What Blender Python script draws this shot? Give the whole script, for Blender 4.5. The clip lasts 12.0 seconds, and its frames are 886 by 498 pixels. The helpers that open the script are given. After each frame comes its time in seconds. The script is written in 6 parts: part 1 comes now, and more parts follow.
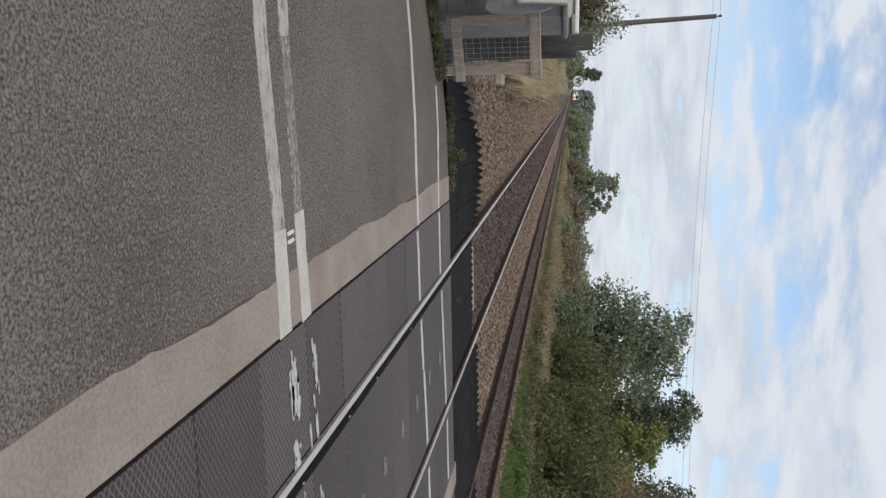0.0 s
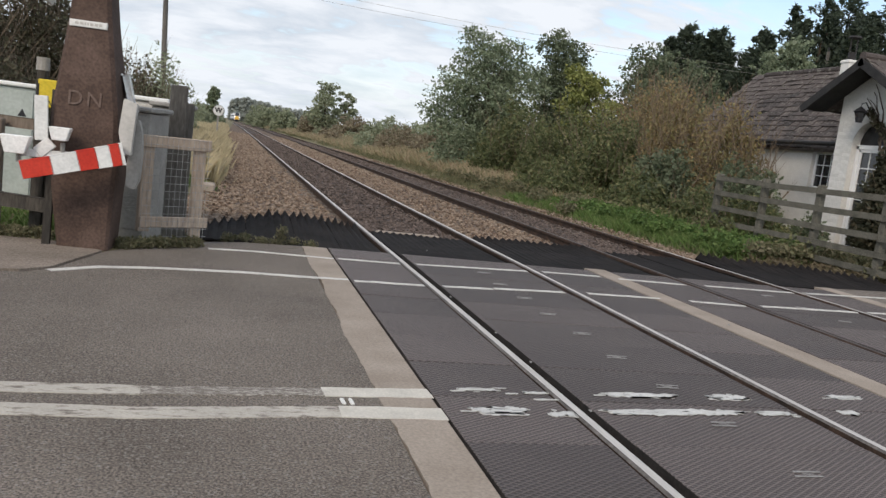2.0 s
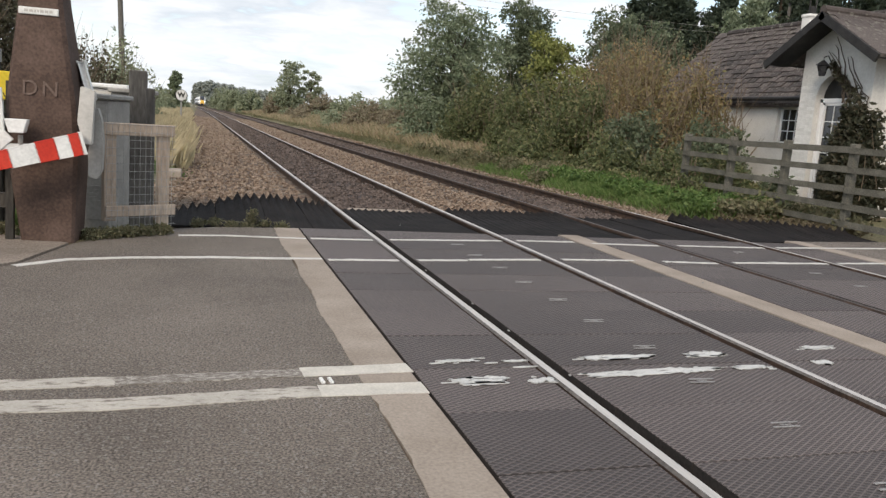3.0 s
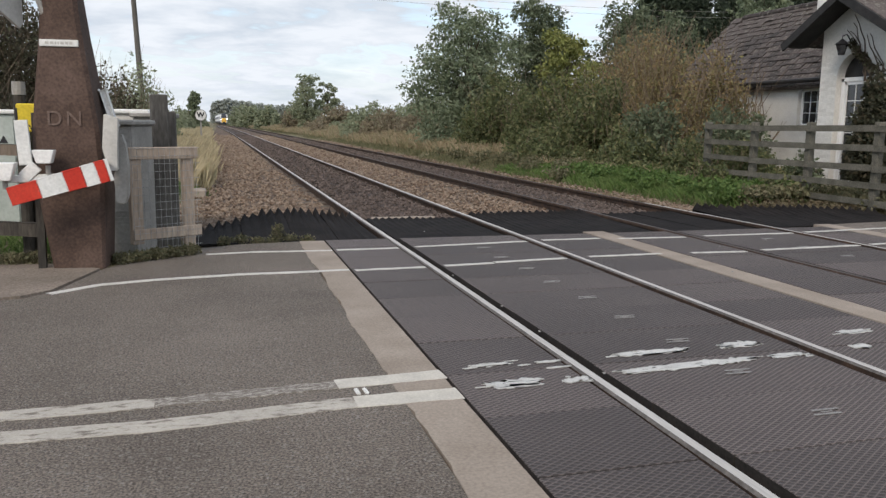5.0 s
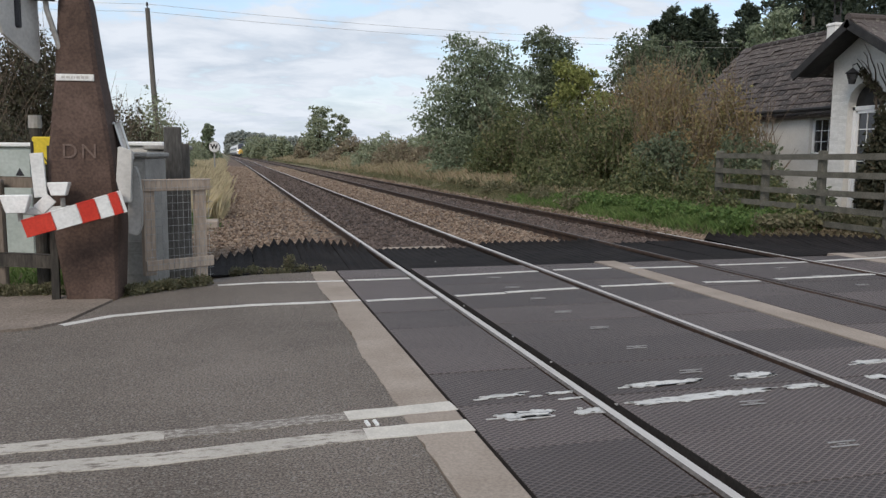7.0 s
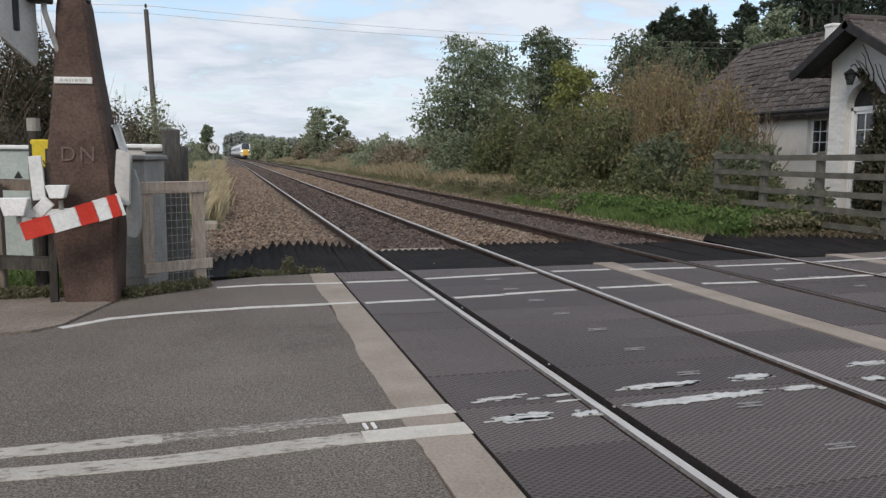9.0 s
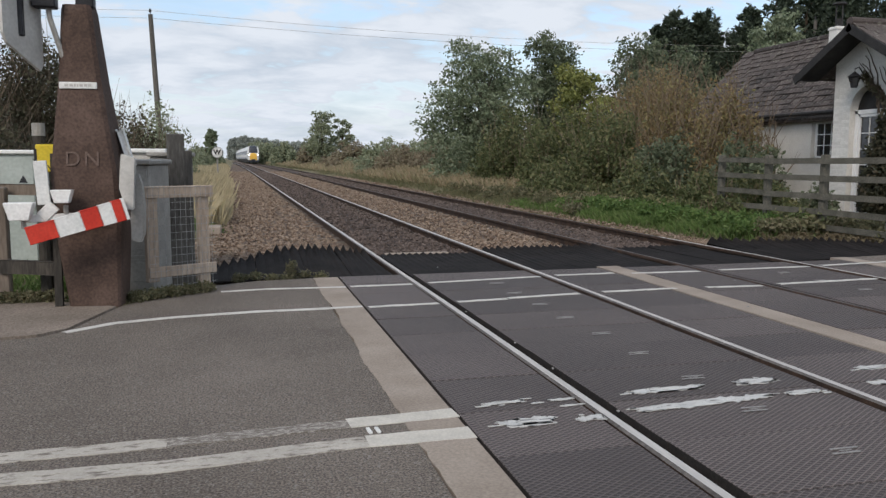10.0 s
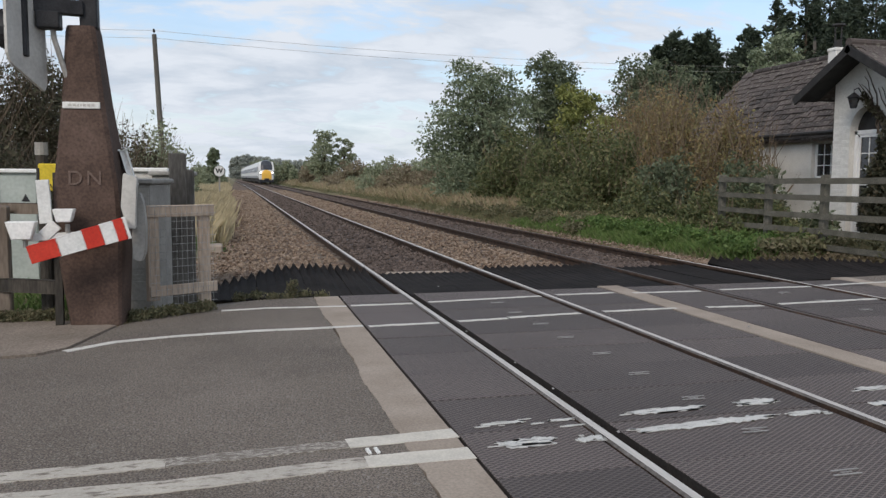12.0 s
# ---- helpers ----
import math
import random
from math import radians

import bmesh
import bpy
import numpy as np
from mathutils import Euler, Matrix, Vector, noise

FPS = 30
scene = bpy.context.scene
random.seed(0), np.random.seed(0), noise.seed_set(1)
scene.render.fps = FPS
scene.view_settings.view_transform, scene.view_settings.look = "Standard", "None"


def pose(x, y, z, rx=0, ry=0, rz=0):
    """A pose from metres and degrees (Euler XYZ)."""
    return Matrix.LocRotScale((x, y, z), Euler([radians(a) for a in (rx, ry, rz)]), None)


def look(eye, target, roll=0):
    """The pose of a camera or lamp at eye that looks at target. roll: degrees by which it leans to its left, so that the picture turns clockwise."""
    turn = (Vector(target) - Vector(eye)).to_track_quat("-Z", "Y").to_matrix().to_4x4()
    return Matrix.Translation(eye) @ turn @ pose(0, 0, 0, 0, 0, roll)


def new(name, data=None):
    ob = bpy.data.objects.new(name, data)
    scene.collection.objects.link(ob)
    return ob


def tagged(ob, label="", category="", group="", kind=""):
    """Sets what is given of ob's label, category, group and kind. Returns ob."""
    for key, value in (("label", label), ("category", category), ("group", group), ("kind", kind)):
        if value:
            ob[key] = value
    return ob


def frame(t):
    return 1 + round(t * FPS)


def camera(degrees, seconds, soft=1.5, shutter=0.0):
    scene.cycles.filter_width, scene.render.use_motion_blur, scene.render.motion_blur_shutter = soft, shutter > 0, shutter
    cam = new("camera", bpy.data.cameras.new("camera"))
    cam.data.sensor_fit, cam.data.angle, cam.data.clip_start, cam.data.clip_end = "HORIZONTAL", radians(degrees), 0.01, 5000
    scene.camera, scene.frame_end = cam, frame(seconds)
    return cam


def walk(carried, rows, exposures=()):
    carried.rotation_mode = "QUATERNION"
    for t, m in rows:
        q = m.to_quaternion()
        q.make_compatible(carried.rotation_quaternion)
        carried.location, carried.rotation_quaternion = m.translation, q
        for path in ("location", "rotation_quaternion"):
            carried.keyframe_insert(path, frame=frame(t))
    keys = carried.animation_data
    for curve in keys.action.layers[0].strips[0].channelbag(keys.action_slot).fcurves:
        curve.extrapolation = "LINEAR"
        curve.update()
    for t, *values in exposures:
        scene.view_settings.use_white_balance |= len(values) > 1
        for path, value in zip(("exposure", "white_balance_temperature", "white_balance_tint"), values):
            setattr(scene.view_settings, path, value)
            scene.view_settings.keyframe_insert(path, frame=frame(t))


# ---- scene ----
cam = camera(58.3, 12.0, soft=1.4, shutter=0.1)
walk(cam, [
    (0, look((-1.786, -0.614, 1.314), (-1.419, 1.326, 0.994), 90.6)),
    (0.3, look((-1.779, -0.611, 1.312), (-1.41, 1.328, 0.992), 90.5)),
    (0.5, look((-1.809, -0.625, 1.311), (-1.464, 1.325, 1.028), 87.0)),
    (0.6, look((-1.775, -0.635, 1.29), (-1.49, 1.334, 1.083), 80.8)),
    (0.7, look((-1.774, -0.685, 1.311), (-1.511, 1.296, 1.214), 71.4)),
    (1, look((-1.766, -0.633, 1.315), (-1.533, 1.353, 1.350), 48.2)),
    (1.1, look((-1.778, -0.64, 1.29), (-1.548, 1.347, 1.328), 43.2)),
    (1.3, look((-1.775, -0.65, 1.275), (-1.536, 1.336, 1.314), 32.4)),
    (1.4, look((-1.778, -0.65, 1.27), (-1.525, 1.334, 1.304), 26.3)),
    (1.5, look((-1.783, -0.667, 1.26), (-1.508, 1.314, 1.27), 19.3)),
    (1.6, look((-1.778, -0.668, 1.275), (-1.477, 1.309, 1.227), 12.3)),
    (1.7, look((-1.789, -0.644, 1.267), (-1.465, 1.324, 1.128), 5.7)),
    (1.8, look((-1.786, -0.63, 1.25), (-1.422, 1.326, 1.042), 4.6)),
    (2, look((-1.784, -0.644, 1.247), (-1.255, 1.267, 0.988), 7.1)),
    (2.5, look((-1.763, -0.622, 1.233), (-1.167, 1.261, 0.921), 7.3)),
    (3, look((-1.764, -0.624, 1.237), (-1.171, 1.259, 0.92), 4.3)),
    (5, look((-1.776, -0.63, 1.249), (-1.242, 1.273, 0.938), 0.7)),
    (5.5, look((-1.771, -0.637, 1.257), (-1.254, 1.273, 0.961), 0.4)),
    (6, look((-1.78, -0.639, 1.257), (-1.27, 1.275, 0.977), 0.3)),
    (6.5, look((-1.769, -0.625, 1.245), (-1.263, 1.294, 0.993), 0.4)),
    (7, look((-1.768, -0.631, 1.253), (-1.261, 1.289, 1.016), 0.4)),
    (9, look((-1.762, -0.638, 1.264), (-1.253, 1.282, 1.029), 0.3)),
    (9.5, look((-1.76, -0.64, 1.266), (-1.255, 1.281, 1.034), 0.3)),
    (10, look((-1.762, -0.64, 1.268), (-1.262, 1.283, 1.042), 0.2)),
    (10.5, look((-1.764, -0.645, 1.269), (-1.268, 1.28, 1.049), 0.2)),
    (11, look((-1.763, -0.647, 1.272), (-1.267, 1.279, 1.062), 0.2)),
    (11.5, look((-1.761, -0.651, 1.277), (-1.265, 1.276, 1.08), 0.3)),
    (12, look((-1.758, -0.652, 1.275), (-1.26, 1.277, 1.096), 0.3)),
], exposures=[(0, 0.16, 6520, 10), (0.8, 0.02, 6450, 10), (1.5, 0.0, 6450, 10), (1.8, 0.2, 6550, 10), (2.1, 0.52, 6700, 10), (2.5, 0.7, 6950, 10), (3.0, 0.62, 6850, 10), (5.0, 0.42, 6600, 10), (5.5, 0.36, 6500, 10), (7.0, 0.3, 6420, 10), (9.0, 0.27, 6420, 10), (12.0, 0.23, 6440, 10)])

# ---- light ----
SUN_AZ, SUN_EL = 215.0, 38.0          # degrees; the sun stands behind the camera, veiled by cloud


def build_world():
    world = bpy.data.worlds.new("sky")
    scene.world = world
    world.use_nodes = True
    nt = world.node_tree
    nt.nodes.clear()
    N, L = nt.nodes.new, nt.links.new
    out, bg = N("ShaderNodeOutputWorld"), N("ShaderNodeBackground")
    sky = N("ShaderNodeTexSky")
    sky.sky_type, sky.sun_disc = "NISHITA", False
    sky.sun_elevation, sky.sun_rotation = radians(SUN_EL), radians(SUN_AZ)
    gain = N("ShaderNodeMix")
    gain.data_type, gain.blend_type = "RGBA", "MULTIPLY"
    gain.inputs[0].default_value = 1.0
    gain.inputs[7].default_value = (0.15, 0.15, 0.15, 1)
    L(sky.outputs[0], gain.inputs[6])
    # clouds lie on a flat layer overhead: the direction is divided by its height
    tc, sep = N("ShaderNodeTexCoord"), N("ShaderNodeSeparateXYZ")
    L(tc.outputs["Generated"], sep.inputs[0])
    hgt = N("ShaderNodeMath"); hgt.operation = "MAXIMUM"; hgt.inputs[1].default_value = 0.0
    L(sep.outputs[2], hgt.inputs[0])
    add = N("ShaderNodeMath"); add.operation = "ADD"; add.inputs[1].default_value = 0.24
    L(hgt.outputs[0], add.inputs[0])
    dx, dy, comb = N("ShaderNodeMath"), N("ShaderNodeMath"), N("ShaderNodeCombineXYZ")
    for d, k in ((dx, 0), (dy, 1)):
        d.operation = "DIVIDE"
        L(sep.outputs[k], d.inputs[0]); L(add.outputs[0], d.inputs[1]); L(d.outputs[0], comb.inputs[k])
    mp = N("ShaderNodeMapping")
    mp.inputs["Rotation"].default_value = (0, 0, radians(-24))
    mp.inputs["Scale"].default_value = (1.0, 1.45, 1)
    mp.inputs["Location"].default_value = (1.3, 0.4, 0)
    L(comb.outputs[0], mp.inputs[0])
    big, fine = N("ShaderNodeTexNoise"), N("ShaderNodeTexNoise")
    for n, size, d, r in ((big, 1.1, 5, 0.5), (fine, 3.4, 9, 0.58)):
        n.inputs["Scale"].default_value, n.inputs["Detail"].default_value, n.inputs["Roughness"].default_value = size, d, r
        n.inputs["Distortion"].default_value = 0.25
        L(mp.outputs[0], n.inputs["Vector"])
    # wide fields of cloud, broken into puffs
    cover = N("ShaderNodeMix"); cover.data_type = "FLOAT"
    cover.inputs[0].default_value = 0.5
    L(big.outputs["Fac"], cover.inputs[2]); L(fine.outputs["Fac"], cover.inputs[3])
    ramp = N("ShaderNodeValToRGB")
    ramp.color_ramp.elements[0].position, ramp.color_ramp.elements[1].position = 0.41, 0.51
    L(cover.outputs[0], ramp.inputs[0])
    # towards the horizon the layer closes
    close = N("ShaderNodeMapRange")
    close.inputs["From Min"].default_value, close.inputs["From Max"].default_value = 0.02, 0.25
    close.inputs["To Min"].default_value, close.inputs["To Max"].default_value = 0.97, 0.0
    L(sep.outputs[2], close.inputs["Value"])
    mx = N("ShaderNodeMath"); mx.operation = "MAXIMUM"
    L(ramp.outputs[0], mx.inputs[0]); L(close.outputs[0], mx.inputs[1])
    tone = N("ShaderNodeValToRGB")
    tone.color_ramp.elements[0].position, tone.color_ramp.elements[0].color = 0.34, (0.475, 0.535, 0.615, 1)
    tone.color_ramp.elements[1].position, tone.color_ramp.elements[1].color = 0.6, (0.655, 0.695, 0.755, 1)
    L(fine.outputs["Fac"], tone.inputs[0])
    mix = N("ShaderNodeMix"); mix.data_type = "RGBA"
    L(mx.outputs[0], mix.inputs[0]); L(gain.outputs[2], mix.inputs[6]); L(tone.outputs[0], mix.inputs[7])
    L(mix.outputs[2], bg.inputs[0])
    bg.inputs[1].default_value = 1.0
    L(bg.outputs[0], out.inputs[0])


build_world()
lamp = bpy.data.lights.new("sun", "SUN")
lamp.energy, lamp.angle, lamp.color = 1.5, radians(18), (1.0, 0.89, 0.77)
sun = new("sun", lamp)
sun.rotation_euler = (radians(90 - SUN_EL), 0, radians(180 - SUN_AZ))
scene.view_settings.exposure = 0.0


# ---- materials ----
def material(name, colours, scale=8.0, rough=0.8, metal=0.0, bump=0.2, bump_scale=None, fine=0.35, island=0.0, each=0.0, detail=6, spec=0.3,
             stops=(0.3, 0.7), stretch=(1, 1, 1), dist=0.01, through_light=0.0):
    """Two scales of noise mix the colours; island or each adds a shade of its own to every leaf or piece."""
    m = bpy.data.materials.new(name)
    m.use_nodes = True
    nt = m.node_tree
    N, L = nt.nodes.new, nt.links.new
    bsdf = nt.nodes["Principled BSDF"]
    bsdf.inputs["Roughness"].default_value, bsdf.inputs["Metallic"].default_value = rough, metal
    bsdf.inputs["Specular IOR Level"].default_value = spec
    tc, mp = N("ShaderNodeTexCoord"), N("ShaderNodeMapping")
    mp.inputs["Scale"].default_value = stretch
    L(tc.outputs["Object"], mp.inputs[0])
    n1, n2 = N("ShaderNodeTexNoise"), N("ShaderNodeTexNoise")
    for n, s in ((n1, scale), (n2, bump_scale or scale * 9)):
        n.inputs["Scale"].default_value, n.inputs["Detail"].default_value = s, detail
        L(mp.outputs[0], n.inputs["Vector"])
    ramp = N("ShaderNodeValToRGB")
    els = ramp.color_ramp.elements
    while len(els) < len(colours):
        els.new(0.5)
    for k, c in enumerate(colours):
        els[k].position = stops[0] + (stops[1] - stops[0]) * k / max(1, len(colours) - 1)
        els[k].color = (*c, 1)
    if island:
        geo, mr = N("ShaderNodeNewGeometry"), N("ShaderNodeMix")
        mr.data_type = "FLOAT"
        mr.inputs[0].default_value = island
        L(n1.outputs["Fac"], mr.inputs[2]); L(geo.outputs["Random Per Island"], mr.inputs[3]); L(mr.outputs[0], ramp.inputs[0])
    elif each:
        info, mr = N("ShaderNodeObjectInfo"), N("ShaderNodeMix")
        mr.data_type = "FLOAT"
        mr.inputs[0].default_value = each
        L(n1.outputs["Fac"], mr.inputs[2]); L(info.outputs["Random"], mr.inputs[3]); L(mr.outputs[0], ramp.inputs[0])
    else:
        L(n1.outputs["Fac"], ramp.inputs[0])
    grain = N("ShaderNodeMapRange")
    grain.inputs["From Min"].default_value, grain.inputs["From Max"].default_value = 0.3, 0.7
    grain.inputs["To Min"].default_value, grain.inputs["To Max"].default_value = 1 - fine, 1 + fine
    L(n2.outputs["Fac"], grain.inputs["Value"])
    mul = N("ShaderNodeMix"); mul.data_type, mul.blend_type = "RGBA", "MULTIPLY"
    mul.inputs[0].default_value = 1.0
    L(ramp.outputs[0], mul.inputs[6]); L(grain.outputs[0], mul.inputs[7])
    L(mul.outputs[2], bsdf.inputs["Base Color"])
    if bump:
        b = N("ShaderNodeBump")
        b.inputs["Strength"].default_value, b.inputs["Distance"].default_value = bump, dist
        L(n2.outputs["Fac"], b.inputs["Height"]); L(b.outputs[0], bsdf.inputs["Normal"])
    if through_light:
        tr, ms = N("ShaderNodeBsdfTranslucent"), N("ShaderNodeMixShader")
        L(mul.outputs[2], tr.inputs[0])
        ms.inputs[0].default_value = through_light
        L(bsdf.outputs[0], ms.inputs[1]); L(tr.outputs[0], ms.inputs[2])
        L(ms.outputs[0], nt.nodes["Material Output"].inputs[0])
    m.diffuse_color = (*colours[0], 1)
    return m


def worn_paint(name, under, wear=0.42, colour=(0.62, 0.62, 0.6), scale=14.0, soft=0.06):
    """White road paint, rubbed through to the surface beneath it in patches."""
    m = material(name, [tuple(c * 0.8 for c in colour), colour], scale=6, rough=0.75, bump=0.15, fine=0.12, bump_scale=90)
    nt = m.node_tree
    N, L = nt.nodes.new, nt.links.new
    bsdf = nt.nodes["Principled BSDF"]
    link = bsdf.inputs["Base Color"].links[0]
    tc, n, r, mx = N("ShaderNodeTexCoord"), N("ShaderNodeTexNoise"), N("ShaderNodeMapRange"), N("ShaderNodeMix")
    mp = N("ShaderNodeMapping")
    mp.inputs["Scale"].default_value = (0.6, 1.6, 1)
    n.inputs["Scale"].default_value, n.inputs["Detail"].default_value, n.inputs["Roughness"].default_value = scale, 9, 0.7
    L(tc.outputs["Object"], mp.inputs[0]); L(mp.outputs[0], n.inputs["Vector"])
    r.inputs["From Min"].default_value, r.inputs["From Max"].default_value = wear, wear + soft
    L(n.outputs["Fac"], r.inputs["Value"])
    mx.data_type = "RGBA"
    mx.inputs[6].default_value = (*under, 1)
    L(r.outputs[0], mx.inputs[0]); L(link.from_socket, mx.inputs[7]); L(mx.outputs[2], bsdf.inputs["Base Color"])
    return m


ASPHALT = material("asphalt", [(0.108, 0.09, 0.075), (0.146, 0.123, 0.103), (0.178, 0.151, 0.128)], scale=0.9, rough=0.9, bump=0.9, bump_scale=95, fine=0.7, detail=4, dist=0.006)
def speckle(m, scale, amount, colour):
    """Pale chippings in the surface."""
    nt = m.node_tree
    N, L = nt.nodes.new, nt.links.new
    bsdf = nt.nodes["Principled BSDF"]
    src = bsdf.inputs["Base Color"].links[0].from_socket
    tc, v, r, mx = N("ShaderNodeTexCoord"), N("ShaderNodeTexVoronoi"), N("ShaderNodeMapRange"), N("ShaderNodeMix")
    v.inputs["Scale"].default_value = scale
    L(tc.outputs["Object"], v.inputs["Vector"])
    sep = N("ShaderNodeSeparateColor")
    L(v.outputs["Color"], sep.inputs[0])
    r.inputs["From Min"].default_value, r.inputs["From Max"].default_value = amount, amount + 0.05
    L(sep.outputs[0], r.inputs["Value"])
    mx.data_type = "RGBA"
    mx.inputs[7].default_value = (*colour, 1)
    fac = N("ShaderNodeMath"); fac.operation = "MULTIPLY"; fac.inputs[1].default_value = 0.55
    L(r.outputs[0], fac.inputs[0]); L(fac.outputs[0], mx.inputs[0])
    L(src, mx.inputs[6]); L(mx.outputs[2], bsdf.inputs["Base Color"])
speckle(ASPHALT, 105, 0.87, (0.25, 0.235, 0.215))
speckle(ASPHALT, 150, 0.85, (0.035, 0.03, 0.027))
FOOTWAY = material("dusty_path", [(0.16, 0.13, 0.105), (0.24, 0.2, 0.165)], scale=2.2, rough=0.95, bump=0.4, bump_scale=60)
CONCRETE = material("kerb_concrete", [(0.25, 0.207, 0.168), (0.34, 0.288, 0.24)], scale=2.5, rough=0.9, bump=0.3, bump_scale=70, fine=0.16)


def rubber():
    """Black rubber crossing panel with a raised diamond tread."""
    m = material("rubber_panel", [(0.051, 0.041, 0.038), (0.083, 0.067, 0.062)], scale=1.4, rough=0.7, bump=0, fine=0.18, bump_scale=50, each=0.4, spec=0.5)
    nt = m.node_tree
    N, L = nt.nodes.new, nt.links.new
    bsdf = nt.nodes["Principled BSDF"]
    tc, hs = N("ShaderNodeTexCoord"), []
    for a in (32, -32):
        mp, w = N("ShaderNodeMapping"), N("ShaderNodeTexWave")
        mp.inputs["Rotation"].default_value = (0, 0, radians(a))
        w.inputs["Scale"].default_value = 12.0
        w.bands_direction = "Y"
        L(tc.outputs["Object"], mp.inputs[0]); L(mp.outputs[0], w.inputs["Vector"])
        hs.append(w)
    mn = N("ShaderNodeMath"); mn.operation = "MAXIMUM"
    L(hs[0].outputs["Fac"], mn.inputs[0]); L(hs[1].outputs["Fac"], mn.inputs[1])
    # the ribs are coloured paler and the hollows between them darker
    edge, tint = N("ShaderNodeMapRange"), N("ShaderNodeMix")
    edge.inputs["From Min"].default_value, edge.inputs["From Max"].default_value = 0.8, 0.97
    edge.inputs["To Min"].default_value, edge.inputs["To Max"].default_value = 0.72, 2.1
    L(mn.outputs[0], edge.inputs["Value"])
    tint.data_type, tint.blend_type = "RGBA", "MULTIPLY"
    tint.inputs[0].default_value = 1.0
    L(bsdf.inputs["Base Color"].links[0].from_socket, tint.inputs[6]); L(edge.outputs[0], tint.inputs[7])
    L(tint.outputs[2], bsdf.inputs["Base Color"])
    b = N("ShaderNodeBump")
    b.inputs["Strength"].default_value, b.inputs["Distance"].default_value = 0.8, 0.006
    L(mn.outputs[0], b.inputs["Height"]); L(b.outputs[0], bsdf.inputs["Normal"])
    return m


RUBBER = rubber()
RUBBER_EDGE = material("rubber_panel_edge", [(0.02, 0.018, 0.017), (0.04, 0.035, 0.032)], scale=6, rough=0.9, bump=0.1)
GUARD = material("black_guard", [(0.01, 0.009, 0.009), (0.022, 0.019, 0.018)], scale=3, rough=0.9, bump=0.3, bump_scale=60, fine=0.3, spec=0.12)
GAP = material("gap_black", [(0.012, 0.012, 0.012), (0.03, 0.028, 0.026)], scale=9, rough=0.95)
RAIL_TOP = material("polished_steel", [(0.5, 0.465, 0.425), (0.62, 0.585, 0.545)], scale=1.5, rough=0.55, metal=0.5, bump=0.05, fine=0.12, stretch=(6, 0.4, 1))
RAIL_SIDE = material("rail_shoulder", [(0.1, 0.088, 0.08), (0.17, 0.152, 0.14)], scale=3, rough=0.6, metal=0.3, bump=0.1)
RAIL_DULL = material("dull_rail_head", [(0.055, 0.045, 0.04), (0.1, 0.085, 0.078)], scale=3, rough=0.6, metal=0.3, bump=0.1)
# rust brown, its colour deepened for the shadow on the rail's web
RUST_SHADED = material("rail_rust_shaded", [(0.028, 0.02, 0.016), (0.07, 0.043, 0.03)], scale=7, rough=0.9, bump=0.3)
BALLAST = material("ballast_bed", [(0.07, 0.05, 0.038), (0.135, 0.097, 0.073), (0.19, 0.145, 0.112)], scale=14, rough=0.95, bump=1.0, bump_scale=32, fine=0.5, dist=0.04)
BALLAST_DARK = material("ballast_oily", [(0.045, 0.035, 0.031), (0.1, 0.077, 0.066)], scale=12, rough=0.95, bump=1.0, bump_scale=34, fine=0.45, dist=0.04)
STONES = material("ballast_stones", [(0.078, 0.052, 0.037), (0.18, 0.126, 0.09), (0.28, 0.218, 0.165), (0.15, 0.118, 0.096)], scale=3, rough=0.92, bump=0.3, island=0.75, stops=(0.05, 0.95))
STONES_DARK = material("ballast_stones_oily", [(0.038, 0.03, 0.027), (0.1, 0.077, 0.066), (0.16, 0.125, 0.108)], scale=3, rough=0.92, bump=0.3, island=0.75, stops=(0.05, 0.95))
SLEEPER = material("sleeper", [(0.09, 0.075, 0.062), (0.17, 0.14, 0.115)], scale=6, rough=0.95, bump=0.4, stretch=(1, 6, 1))
SOIL = material("field_ground", [(0.085, 0.095, 0.04), (0.17, 0.145, 0.085), (0.12, 0.12, 0.06)], scale=0.5, rough=0.95, bump=0.6, bump_scale=18, dist=0.05)
PAINT = worn_paint("road_paint", (0.16, 0.138, 0.116), wear=0.385, colour=(0.47, 0.435, 0.38), scale=14, soft=0.1)
PAINT_NEW = worn_paint("road_paint_fresh", (0.2, 0.19, 0.18), wear=0.3, colour=(0.59, 0.555, 0.49))
PAINT_EDGE = worn_paint("road_edge_paint", (0.12, 0.11, 0.1), wear=0.34, colour=(0.6, 0.58, 0.54), scale=22, soft=0.08)
PAINT_WORN = worn_paint("road_paint_worn", (0.155, 0.134, 0.113), wear=0.47, colour=(0.43, 0.4, 0.355), scale=48, soft=0.12)
PAINT_PANEL = worn_paint("panel_paint", (0.075, 0.068, 0.066), wear=0.35, colour=(0.58, 0.575, 0.55), scale=34)
STUD = material("road_stud_white", [(0.6, 0.6, 0.58), (0.75, 0.75, 0.72)], scale=20, rough=0.5)
SLOT = material("lifting_slot", [(0.2, 0.195, 0.19), (0.32, 0.31, 0.3)], scale=30, rough=0.7)


def leaf_mat(name, colours, through_light=0.3):
    return material(name, colours, scale=0.8, rough=0.6, bump=0, fine=0.25, bump_scale=3, island=0.6, stops=(0.1, 0.9), spec=0.25, through_light=through_light)


